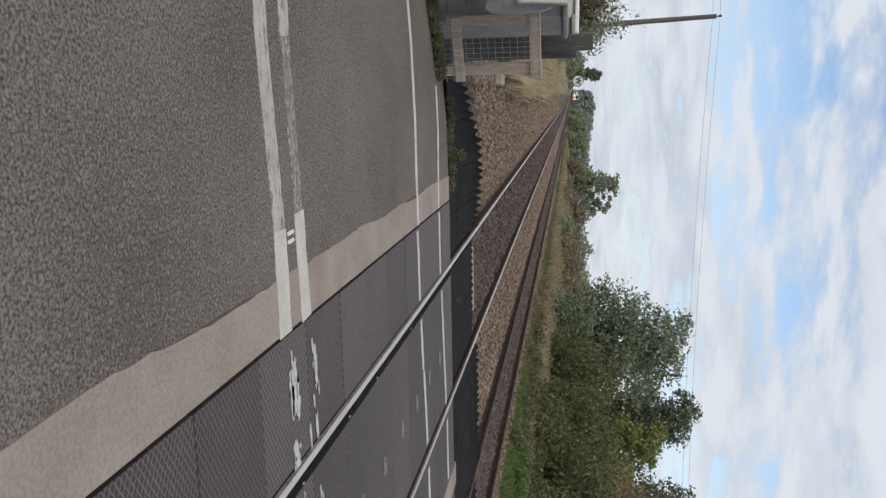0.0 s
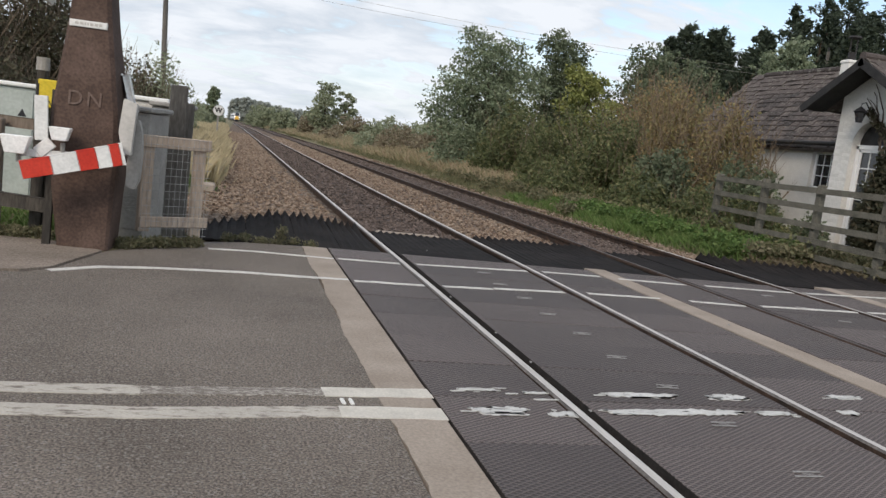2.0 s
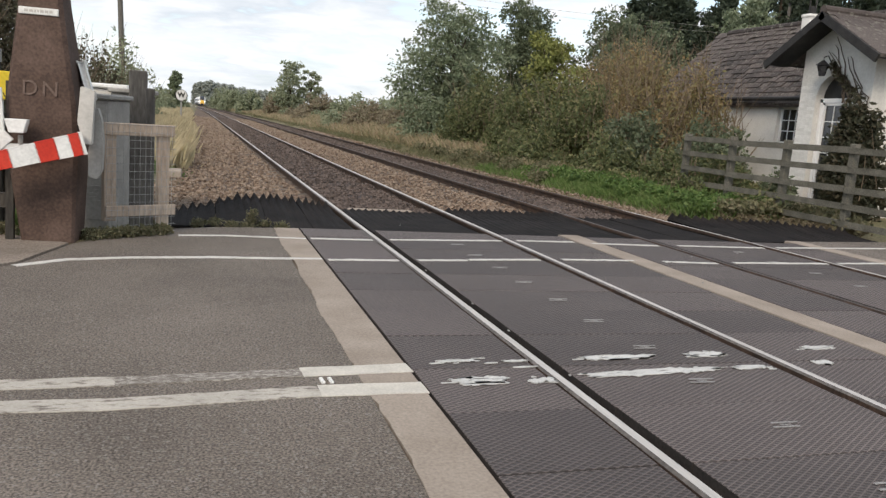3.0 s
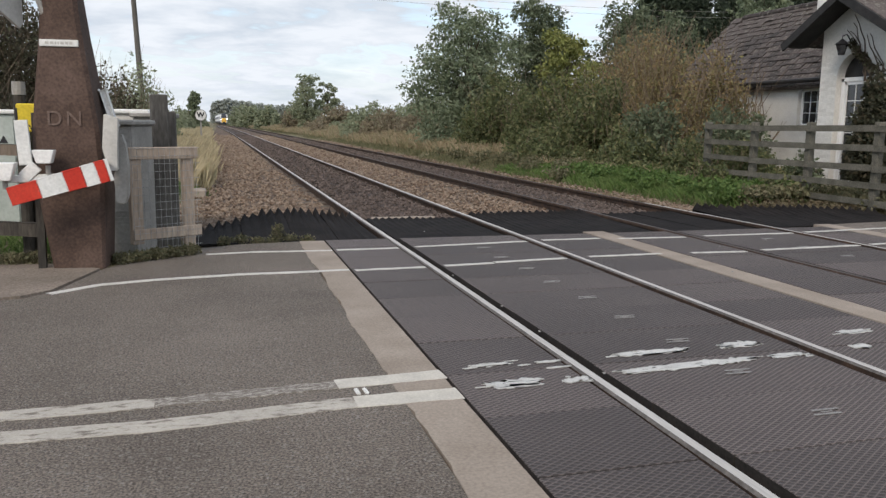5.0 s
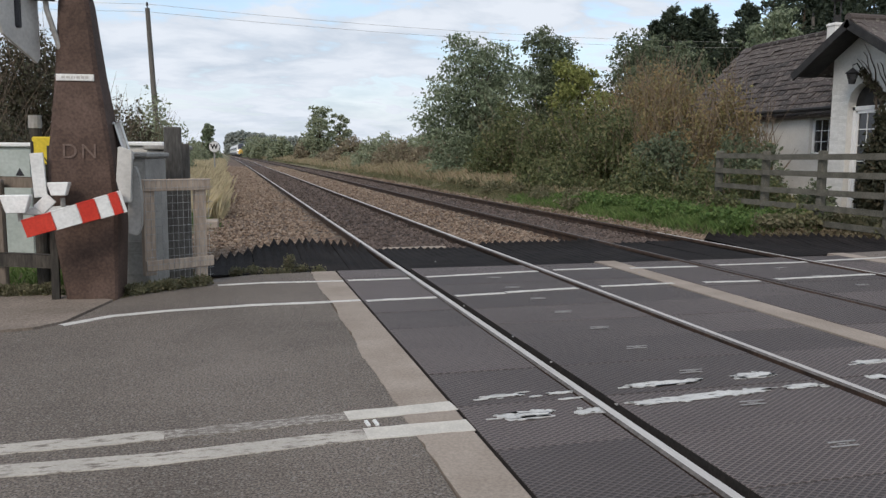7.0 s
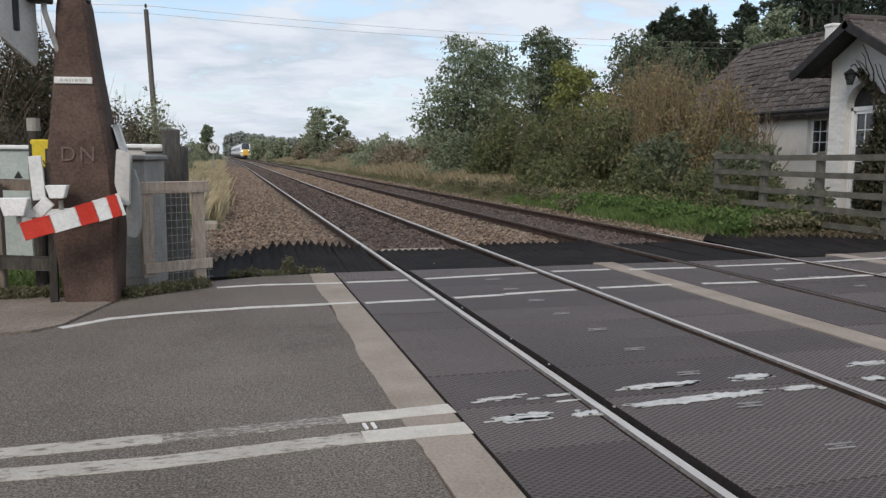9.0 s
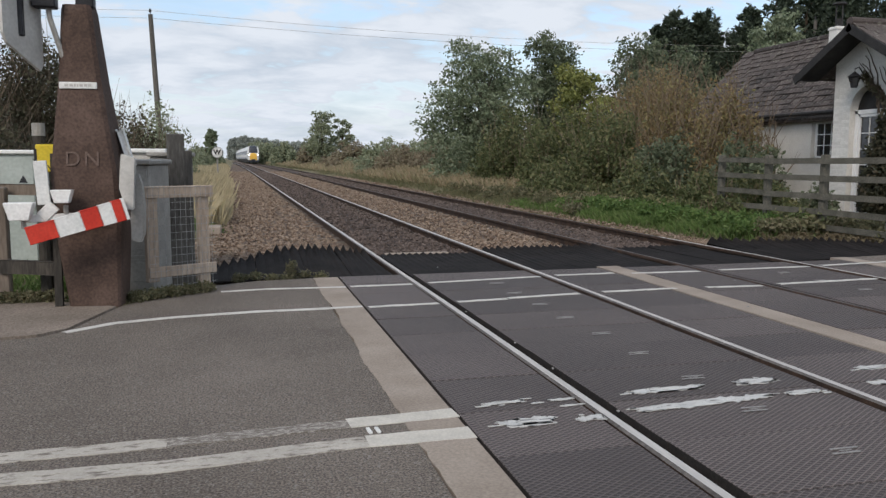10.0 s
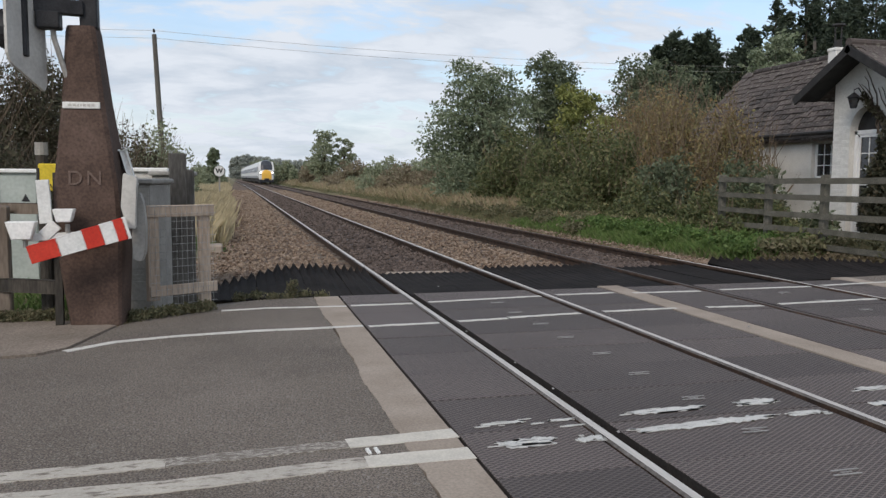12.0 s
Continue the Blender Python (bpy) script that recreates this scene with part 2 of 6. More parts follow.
LEAF_ASH = leaf_mat("leaf_ash", [(0.11, 0.145, 0.085), (0.195, 0.235, 0.145), (0.3, 0.335, 0.235)])
LEAF_DARK = leaf_mat("leaf_dark", [(0.068, 0.09, 0.053), (0.125, 0.152, 0.09), (0.21, 0.235, 0.155)])
LEAF_YELLOW = leaf_mat("leaf_yellowing", [(0.12, 0.145, 0.045), (0.23, 0.25, 0.08), (0.33, 0.33, 0.12)])
LEAF_BRAMBLE = leaf_mat("leaf_bramble", [(0.058, 0.078, 0.036), (0.12, 0.14, 0.06), (0.235, 0.215, 0.11)])
LEAF_RUSSET = leaf_mat("leaf_russet", [(0.165, 0.118, 0.06), (0.28, 0.2, 0.1), (0.19, 0.185, 0.08), (0.37, 0.285, 0.16)])
LEAF_BROWN = leaf_mat("leaf_brown", [(0.05, 0.041, 0.03), (0.088, 0.072, 0.05), (0.09, 0.093, 0.055), (0.14, 0.115, 0.08)])
# scrub browns, their colour lifted a little for haze along the line
LEAF_SCRUB_HAZED = leaf_mat("leaf_scrub_hazed", [(0.19, 0.16, 0.11), (0.29, 0.24, 0.17), (0.23, 0.23, 0.14)])
LEAF_GREY = leaf_mat("leaf_willow", [(0.1, 0.125, 0.09), (0.2, 0.22, 0.17)])
NEEDLE = leaf_mat("needles", [(0.024, 0.036, 0.027), (0.05, 0.068, 0.046), (0.078, 0.097, 0.062)], 0.1)
# haze over the distant woods is mixed into these pale leaf colours
LEAF_FAR_HAZED = leaf_mat("leaf_far_hazed", [(0.33, 0.36, 0.33), (0.41, 0.435, 0.4)])
# hedge greens, with the distance haze lightening the colour itself
LEAF_HEDGE_HAZED = leaf_mat("leaf_hedge_hazed", [(0.17, 0.2, 0.125), (0.26, 0.29, 0.185), (0.34, 0.36, 0.25)])
GRASS_GREEN = leaf_mat("grass_green", [(0.055, 0.096, 0.027), (0.11, 0.175, 0.05), (0.19, 0.235, 0.095)])
GRASS_DRY = leaf_mat("grass_dry", [(0.33, 0.275, 0.17), (0.52, 0.44, 0.29), (0.38, 0.34, 0.2)])
GRASS_OLIVE = leaf_mat("grass_olive", [(0.09, 0.095, 0.05), (0.15, 0.15, 0.08), (0.235, 0.205, 0.125)])
GRASS_BANK = leaf_mat("grass_bank", [(0.25, 0.19, 0.12), (0.38, 0.3, 0.2), (0.22, 0.21, 0.115), (0.46, 0.38, 0.265)])
LEAF_VERGE = leaf_mat("leaf_verge", [(0.045, 0.085, 0.024), (0.1, 0.165, 0.045), (0.17, 0.22, 0.08)])
LEAF_IVY = leaf_mat("leaf_ivy", [(0.03, 0.036, 0.022), (0.06, 0.062, 0.038), (0.1, 0.078, 0.05)])
LEAF_LITTER = leaf_mat("leaf_litter", [(0.09, 0.07, 0.045), (0.17, 0.135, 0.085), (0.12, 0.115, 0.06)])
WEED = leaf_mat("weed_leaf", [(0.08, 0.085, 0.045), (0.15, 0.145, 0.08), (0.25, 0.215, 0.14)])
BARK = material("bark", [(0.06, 0.045, 0.033), (0.13, 0.1, 0.075)], scale=6, rough=0.95, bump=0.6, stretch=(1, 1, 0.3))
TWIG = material("twig", [(0.125, 0.094, 0.066), (0.205, 0.158, 0.112)], scale=6, rough=0.9)

RUSTY = material("rusted_steel", [(0.054, 0.035, 0.027), (0.078, 0.05, 0.039), (0.115, 0.077, 0.062)], scale=3.2, rough=0.8, bump=0.25, bump_scale=45, fine=0.3)
WHITE = material("white_paint", [(0.6, 0.6, 0.58), (0.78, 0.78, 0.76)], scale=5, rough=0.55, bump=0.08, fine=0.1)
GREY = material("grey_steel", [(0.25, 0.24, 0.222), (0.35, 0.338, 0.315)], scale=4, rough=0.6, bump=0.1, fine=0.12)
PALE = material("pale_grey_plate", [(0.43, 0.415, 0.39), (0.56, 0.545, 0.51)], scale=4, rough=0.6, bump=0.05, fine=0.1)
CABINET = material("cabinet_green_grey", [(0.34, 0.38, 0.35), (0.44, 0.48, 0.45)], scale=3, rough=0.6, bump=0.05, fine=0.1)
BLACK = material("black_paint", [(0.012, 0.012, 0.014), (0.03, 0.03, 0.034)], scale=8, rough=0.55, bump=0.05)
RED = material("red_band", [(0.5, 0.035, 0.02), (0.62, 0.06, 0.035)], scale=6, rough=0.5, bump=0.05, fine=0.12)
YELLOW = material("yellow_box", [(0.62, 0.47, 0.03), (0.72, 0.56, 0.05)], scale=6, rough=0.5, fine=0.12)
TIMBER = material("weathered_timber", [(0.13, 0.105, 0.085), (0.22, 0.18, 0.145)], scale=5, rough=0.9, bump=0.4, stretch=(1, 1, 0.2), fine=0.25)
TIMBER_NEW = material("pale_timber", [(0.33, 0.26, 0.205), (0.47, 0.385, 0.31)], scale=5, rough=0.9, bump=0.3, stretch=(1, 1, 0.2), fine=0.2)
TIMBER_FENCE = material("green_grey_timber", [(0.085, 0.082, 0.066), (0.155, 0.145, 0.12)], scale=5, rough=0.95, bump=0.4, fine=0.3)
TIMBER_MID = material("old_grey_timber", [(0.085, 0.078, 0.07), (0.15, 0.14, 0.126)], scale=6, rough=0.9, bump=0.4, stretch=(1, 1, 0.2), fine=0.3)
TIMBER_DARK = material("creosoted_timber", [(0.035, 0.032, 0.028), (0.075, 0.066, 0.056)], scale=6, rough=0.9, bump=0.4, stretch=(1, 1, 0.2))
WIRE = material("galvanised_wire", [(0.28, 0.28, 0.27), (0.4, 0.4, 0.39)], scale=20, rough=0.5, metal=0.5, bump=0)
GATE_WHITE = material("weathered_white_gate", [(0.36, 0.34, 0.26), (0.52, 0.5, 0.4)], scale=7, rough=0.85, bump=0.2)
BRICKWHITE = material("whitewashed_brick", [(0.56, 0.55, 0.52), (0.74, 0.73, 0.7)], scale=1.8, rough=0.85, bump=0.25, bump_scale=24, fine=0.08, each=0.25)
SLATE = material("roof_slate", [(0.032, 0.028, 0.027), (0.066, 0.054, 0.05), (0.12, 0.1, 0.09)], scale=4, rough=0.85, bump=0.4, each=0.6, stops=(0.1, 0.9))
speckle(SLATE, 16, 0.9, (0.22, 0.21, 0.18))
DARKWOOD = material("dark_bargeboard", [(0.014, 0.013, 0.013), (0.035, 0.032, 0.03)], scale=5, rough=0.6)
GLASS = material("window_glass", [(0.015, 0.017, 0.02), (0.03, 0.033, 0.036)], scale=2, rough=0.06, bump=0, fine=0, spec=0.7)
UPVC = material("white_window_frame", [(0.7, 0.7, 0.69), (0.8, 0.8, 0.79)], scale=4, rough=0.4, bump=0, fine=0.04)
T_WHITE = material("train_white", [(0.56, 0.56, 0.55), (0.66, 0.66, 0.65)], scale=1, rough=0.35, bump=0, fine=0.06, spec=0.5)
T_DARK = material("train_dark_band", [(0.02, 0.022, 0.03), (0.045, 0.05, 0.06)], scale=1, rough=0.25, bump=0, spec=0.5)
T_YELLOW = material("train_yellow", [(0.66, 0.38, 0.06), (0.74, 0.45, 0.08)], scale=1, rough=0.4, bump=0, fine=0.06)
T_GREY = material("train_underframe", [(0.03, 0.03, 0.03), (0.07, 0.065, 0.06)], scale=2, rough=0.8)


def glow(name, colour, strength):
    m = bpy.data.materials.new(name)
    m.use_nodes = True
    b = m.node_tree.nodes["Principled BSDF"]
    b.inputs["Base Color"].default_value = (*colour, 1)
    b.inputs["Emission Color"].default_value = (*colour, 1)
    b.inputs["Emission Strength"].default_value = strength
    return m


HEADLIGHT = glow("headlight_lit", (1.0, 0.95, 0.85), 3.0)


# ---- mesh helpers ----
def part(name, bm, mat, parent=None, label="", m=None, smooth=False):
    me = bpy.data.meshes.new(name)
    bm.to_mesh(me)
    bm.free()
    return link_mesh(name, me, mat, parent, label, m, smooth)


def link_mesh(name, me, mat, parent=None, label="", m=None, smooth=False):
    for one in mat if isinstance(mat, (list, tuple)) else [mat]:
        me.materials.append(one)
    if smooth:
        me.polygons.foreach_set("use_smooth", [True] * len(me.polygons))
    ob = new(name, me)
    if parent:
        ob.parent = parent
    if m is not None:
        ob.matrix_basis = m
    if label:
        ob["label"] = label
    return ob


def raw(name, verts, faces):
    me = bpy.data.meshes.new(name)
    me.from_pydata(verts, [], faces)
    me.update()
    return me


def empty(name, m, label, category, group="", kind=""):
    ob = new(name)
    ob.empty_display_size = 0.2
    ob.matrix_basis = m
    return tagged(ob, label, category, group, kind)


def box(bm, x0, y0, z0, x1, y1, z1, bevel=0.0, m=None, mi=0):
    g = bmesh.ops.create_cube(bm, size=1)["verts"]
    for v in g:
        v.co = Vector(((x0 + x1) / 2 + v.co.x * (x1 - x0), (y0 + y1) / 2 + v.co.y * (y1 - y0), (z0 + z1) / 2 + v.co.z * (z1 - z0)))
    fs = {f for v in g for f in v.link_faces}
    for f in fs:
        f.material_index = mi
    if m is not None:
        for v in g:
            v.co = m @ v.co
    if bevel:
        es = {e for v in g for e in v.link_edges}
        bmesh.ops.bevel(bm, geom=list(es), offset=bevel, segments=1, affect="EDGES")
    return bm


def boxed(*a, **k):
    return box(bmesh.new(), *a, **k)


def beam(bm, a, b, w, d, bevel=0.0):
    """A squared bar from a to b, w wide and d deep."""
    a, b = Vector(a), Vector(b)
    z = (b - a).normalized()
    ref = Vector((0, 0, 1)) if abs(z.z) < 0.9 else Vector((0, 1, 0))
    x = ref.cross(z).normalized()
    y = z.cross(x)
    m = Matrix((x, y, z)).transposed().to_4x4()
    m.translation = a
    return box(bm, -w / 2, -d / 2, 0, w / 2, d / 2, (b - a).length, bevel, m)


def tube(bm, pts, radii, sides=8, cap=True):
    """A round bar along the points, with a radius at each of them."""
    rings = []
    for k, p in enumerate(pts):
        p = Vector(p)
        d = (Vector(pts[min(k + 1, len(pts) - 1)]) - Vector(pts[max(k - 1, 0)])).normalized()
        ref = Vector((0, 0, 1)) if abs(d.z) < 0.9 else Vector((1, 0, 0))
        x = ref.cross(d).normalized()
        y = d.cross(x)
        rings.append([bm.verts.new(p + (x * math.cos(a) + y * math.sin(a)) * radii[k]) for a in (2 * math.pi * i / sides for i in range(sides))])
    for r0, r1 in zip(rings, rings[1:]):
        for i in range(sides):
            bm.faces.new((r0[i], r0[(i + 1) % sides], r1[(i + 1) % sides], r1[i]))
    if cap:
        bm.faces.new(rings[0][::-1]); bm.faces.new(rings[-1])
    return bm


def prism(bm, outline, z0, z1, m=None):
    """An outline in x and y, raised from z0 to z1."""
    lo = [bm.verts.new((x, y, z0)) for x, y in outline]
    hi = [bm.verts.new((x, y, z1)) for x, y in outline]
    n = len(outline)
    bm.faces.new(hi); bm.faces.new(lo[::-1])
    for i in range(n):
        bm.faces.new((lo[i], lo[(i + 1) % n], hi[(i + 1) % n], hi[i]))
    if m is not None:
        for v in lo + hi:
            v.co = m @ v.co
    return bm


def bend(y):
    """How far the line leans to the side as it runs away."""
    return -0.005 * max(0.0, min(y, 137) - 6) - 0.00004 * max(0.0, min(y, 137) - 40) ** 2 - 0.0185 * max(0.0, y - 137)


RAILS = (0.0, 1.505, 3.45, 4.955)
CENTRES = (0.7525, 4.2025)
NEAR_END, FAR_END = -60.0, 520.0
PANELS_TO = 7.85                    # where the rubber panels stop and the black guards begin


# ---- ground ----
def ground_height(x, y):
    h = -0.28 + 0.05 * noise.noise((x * 0.25, y * 0.25, 0))
    if y > 9 and x > 5.6:
        h += min(1.0, (x - 5.6) / 1.2) * 0.24 * min(1, (y - 9) / 2)
    if y > 8 and x < -1.9:
        h += min(1.0, (-1.9 - x) / 0.8) * 0.26
    if y > 25 and x > 7:
        h += min(1.0, (x - 7) / 7) * min(1, (y - 25) / 15) * 1.0
    if y < 9:
        h = max(h, -0.2) if abs(x) > 12 else -0.22
    if x < -3.0 and 5.2 < y <= 9:
        h = -0.06
    if x > 6.4 and 8.3 < y <= 11:
        h = -0.1
    return h


def build_ground():
    far = [-2500, -900, -300, -120, -60, -35, -20]
    xs = far + [-14 + i * 0.8 for i in range(int(44 / 0.8))] + [32, 40, 60, 100, 180, 400, 1000, 2500]
    ys = far + [-12 + i * 0.8 for i in range(int(72 / 0.8))] + [64, 72, 82, 95, 110, 130, 160, 200, 260, 340, 450, 600, 900, 1500, 3000]
    verts = [(x, y, ground_height(x, y)) for y in ys for x in xs]
    nx = len(xs)
    faces = [(j * nx + i, j * nx + i + 1, (j + 1) * nx + i + 1, (j + 1) * nx + i) for j in range(len(ys) - 1) for i in range(nx - 1)]
    tagged(link_mesh("ground", raw("ground", verts, faces), SOIL, smooth=True), "rough grassy soil of fields and verges", "ground", kind="structure")


build_ground()

# ---- road ----
road_left = prism(bmesh.new(), [(-60, -6.6), (-1.0, -2.0), (-1.0, 7.8), (-1.6, 7.72), (-2.15, 7.45), (-2.75, 6.55), (-2.98, 5.62), (-3.15, 5.42), (-5, 5.1), (-60, 0.2)], -0.3, 0.0)
bmesh.ops.triangulate(road_left, faces=road_left.faces[:])
ROAD = part("road", road_left, ASPHALT)
tagged(ROAD, "grey worn asphalt road with pale chippings", "road", kind="structure")
road_right = prism(bmesh.new(), [(5.98, -1.2), (60, 3.0), (60, 12.5), (10, 8.6), (5.98, 8.05)], -0.3, -0.002)
tagged(part("road", road_right, ASPHALT), "grey asphalt road beyond the second track", "road", kind="structure")
path = prism(bmesh.new(), [(-60, 0.6), (-5, 5.14), (-3.17, 5.46), (-3.0, 5.64), (-2.78, 6.5), (-3.3, 6.85), (-5, 6.95), (-60, 4.0)], -0.3, 0.012)
tagged(part("pavement", path, FOOTWAY), "dusty brown path edge beside the road", "pavement", kind="structure")


def strip(points, width, jag=0.0, step=0.06, seed=0):
    """A painted band along the points, with slightly uneven edges."""
    rng = random.Random(seed)
    bm = bmesh.new()
    along = []
    for (x0, y0), (x1, y1) in zip(points, points[1:]):
        n = max(1, int(math.hypot(x1 - x0, y1 - y0) / step))
        along += [(x0 + (x1 - x0) * i / n, y0 + (y1 - y0) * i / n) for i in range(n)]
    along.append(points[-1])
    prev = None
    for i, (x, y) in enumerate(along):
        a, b = along[max(0, i - 1)], along[min(len(along) - 1, i + 1)]
        d = Vector((b[0] - a[0], b[1] - a[1])).normalized()
        w0, w1 = width / 2 + rng.uniform(-jag, jag), width / 2 + rng.uniform(-jag, jag)
        row = [bm.verts.new((x - d.y * w0, y + d.x * w0, z)) for z in (0.0, 0.004)] + [bm.verts.new((x + d.y * w1, y - d.x * w1, z)) for z in (0.004, 0.0)]
        if prev:
            for k in range(3):
                bm.faces.new((prev[k], prev[k + 1], row[k + 1], row[k]))
        prev = row
    return bm


def marking(points, width, mat, label, jag=0.004, seed=0, z=0.0):
    ob = part("road_marking", strip(points, width, jag, seed=seed), mat, m=pose(0, 0, z))
    return tagged(ob, label, "road marking", kind="structure")


EDGE_LABEL, MID_LABEL = "thin white painted road edge line", "worn white painted centre line"
marking([(-3.0, 5.54), (-2.69, 5.81), (-2.285, 5.935), (-1.62, 6.03), (-1.16, 6.03), (-0.735, 6.05)], 0.075, PAINT_EDGE, EDGE_LABEL, seed=1)
marking([(-1.93, 7.12), (-1.48, 7.18), (-0.735, 7.12)], 0.065, PAINT_EDGE, EDGE_LABEL, seed=2)
marking([(-6, 2.5), (-2.7, 2.71), (-2.07, 2.70), (-1.22, 2.785)], 0.135, PAINT, MID_LABEL, seed=3)
marking([(-1.22, 2.785), (-0.725, 2.79)], 0.15, PAINT_NEW, "bright white end of the centre line", seed=4, z=0.001)
marking([(-6, 2.75), (-2.76, 2.965), (-2.09, 2.985)], 0.125, PAINT, MID_LABEL, seed=5)
marking([(-2.09, 2.985), (-1.27, 3.05)], 0.11, PAINT_WORN, "centre line rubbed almost away", seed=6)
marking([(-1.27, 3.05), (-0.725, 3.085)], 0.135, PAINT_NEW, "bright white end of the centre line", seed=7, z=0.001)
for x0, x1, y0, y1, s in ((-0.69, -0.06, 6.02, 6.05, 8), (0.12, 0.6, 6.08, 6.12, 9), (0.62, 1.36, 6.15, 6.24, 10), (1.62, 2.42, 6.27, 6.3, 11), (2.75, 3.37, 6.28, 6.25, 12), (3.6, 4.88, 6.3, 6.38, 13), (5.05, 9.5, 6.4, 6.9, 14),
                          (-0.69, -0.06, 7.14, 7.15, 15), (0.12, 1.4, 7.2, 7.35, 16), (1.6, 2.3, 7.39, 7.41, 17), (2.5, 3.33, 7.34, 7.32, 18), (3.62, 4.85, 7.36, 7.38, 19), (5.05, 9.5, 7.42, 7.9, 20)):
    marking([(x0, y0), (x1, y1)], 0.07, PAINT_EDGE, EDGE_LABEL, jag=0.008, seed=s)
for k in (0, 1):
    tagged(part("road_stud", boxed(-0.009, -0.035, 0, 0.009, 0.035, 0.012, 0.003), STUD, m=pose(-1.19 + 0.04 * k, 2.915, 0, 0, 0, 4)), "small white road stud between the centre lines", "road stud")


def blotch(cx, cy, lx, ly, seed):
    """A ragged scrap of paint left on a panel."""
    rng = random.Random(seed)
    pts = []
    n = 110
    for i in range(n):
        a = 2 * math.pi * i / n
        c, d = math.cos(a), math.sin(a)
        ex = abs(c) ** 0.4 * math.copysign(1, c)
        ey = abs(d) ** 0.4 * math.copysign(1, d)
        # bitten edges: broad bays and the tread's own small teeth
        bx = 0.35 * noise.noise((ey * 2.3, seed * 1.3, 1.7)) + rng.uniform(-0.1, 0.05)
        by = 0.55 * noise.noise((ex * lx * 11 + seed * 3.1, 0.6 * ey, seed)) + 0.35 * noise.noise((ex * lx * 38, ey, seed)) + rng.uniform(-0.3, 0.2)
        pts.append((cx + ex * lx / 2 * (1 + bx), cy + ey * ly / 4 * max(0.1, 0.95 + by) + 0.07 * ex * lx / 2))
    bm = prism(bmesh.new(), pts, 0.0, 0.004)
    bmesh.ops.triangulate(bm, faces=[f for f in bm.faces if len(f.verts) > 4])
    return bm


for i, (x, y, lx, ly) in enumerate(((-0.42, 2.870, 0.28, 0.193), (-0.10, 2.848, 0.15, 0.137), (0.59, 2.936, 0.83, 0.169), (1.23, 2.976, 0.21, 0.131), (1.78, 3.026, 0.13, 0.158), (-0.44, 3.187, 0.22, 0.075), (-0.12, 3.164, 0.14, 0.066), (0.52, 3.197, 0.47, 0.136), (1.10, 3.219, 0.26, 0.208), (2.00, 3.319, 0.23, 0.148), (-0.41, 2.819, 0.23, 0.054), (-0.10, 3.062, 0.12, 0.036))):
    tagged(part("road_marking", blotch(x, y, lx, ly, 40 + i), PAINT_PANEL), "flaked scrap of white centre line paint", "road marking", kind="structure")
flecks = random.Random(17)
for i, (x, y, lx) in enumerate(((-0.42, 2.86, 0.3), (-0.12, 2.85, 0.2), (0.6, 2.9, 0.8), (1.2, 2.98, 0.3), (-0.42, 3.18, 0.3), (0.5, 3.19, 0.6), (1.1, 3.2, 0.4), (1.95, 3.31, 0.3))):
    for k in range(5):
        tagged(part("road_marking", blotch(x + flecks.uniform(-0.6, 0.6) * lx, y + flecks.uniform(-0.05, 0.05), flecks.uniform(0.015, 0.09), flecks.uniform(0.012, 0.04), 300 + 7 * i + k), PAINT_PANEL), "small fleck of white centre line paint", "road marking", kind="structure")


# ---- crossing: concrete edges, rubber panels, rails ----
def ragged_strip(x0, x1, y0, y1, seed, left=True, right=False):
    n = int((y1 - y0) / 0.07)
    ys = [y0 + (y1 - y0) * i / n for i in range(n + 1)]
    side = lambda x, on, k: [(x + (0.05 * noise.noise((y * 1.1, k, seed)) + 0.016 * noise.noise((y * 9, k, seed)) if on else 0.0), y) for y in ys]
    return prism(bmesh.new(), side(x1, right, 1) + side(x0, left, 2)[::-1], -0.3, 0.003)


def edge_concrete(x0, x1, y0, y1, seed, left, right, label):
    bm = ragged_strip(x0, x1, y0, y1, seed, left, right)
    bmesh.ops.triangulate(bm, faces=[f for f in bm.faces if len(f.verts) > 4])
    tagged(part("concrete_edging", bm, CONCRETE), label, "edging", kind="structure")


edge_concrete(-1.0, -0.735, -2.6, 7.8, 3, True, False, "pale brown concrete edging beside the panels")
edge_concrete(2.36, 2.62, -2.4, 7.95, 5, False, False, "pale concrete strip between the two tracks")
edge_concrete(5.72, 5.98, -2.0, 8.05, 7, False, True, "pale concrete edging beyond the far track")
trough = bmesh.new()
box(trough, -0.74, -3, -0.4, 5.73, 7.95, -0.09)
tagged(part("crossing_bed", trough, GAP), "dark gaps under the crossing panels", "track bed", kind="structure")

deck = empty("crossing_deck", pose(0, 0, 0), "dark grey rubber crossing panels with a diamond tread", "crossing deck", kind="structure")
PITCH = 0.605
first = 2.17 - PITCH * 7.5
spans = ((-0.71, -0.048), (0.105, 1.405), (1.553, 2.345), (2.655, 3.4), (3.55, 4.855), (5.005, 5.705))
for a, b in spans:
    me = None
    for k in range(17):
        y0 = first + k * PITCH
        y1 = min(y0 + PITCH - 0.004, PANELS_TO)
        if y1 - y0 < 0.05:
            continue
        if me is None or y1 - y0 < PITCH - 0.01:
            bm = boxed(a, 0, -0.12, b, y1 - y0, 0.0, 0.003)
            bm.normal_update()
            for f in bm.faces:
                f.material_index = 0 if f.normal.z > 0.5 else 1
            me = bpy.data.meshes.new("panel")
            bm.to_mesh(me); bm.free()
            me.materials.append(RUBBER)
            me.materials.append(RUBBER_EDGE)
        ob = new("panel", me)
        ob.parent = deck
        ob.matrix_basis = pose(0, y0, -0.002 + 0.0015 * math.sin(k * 2.1 + a))
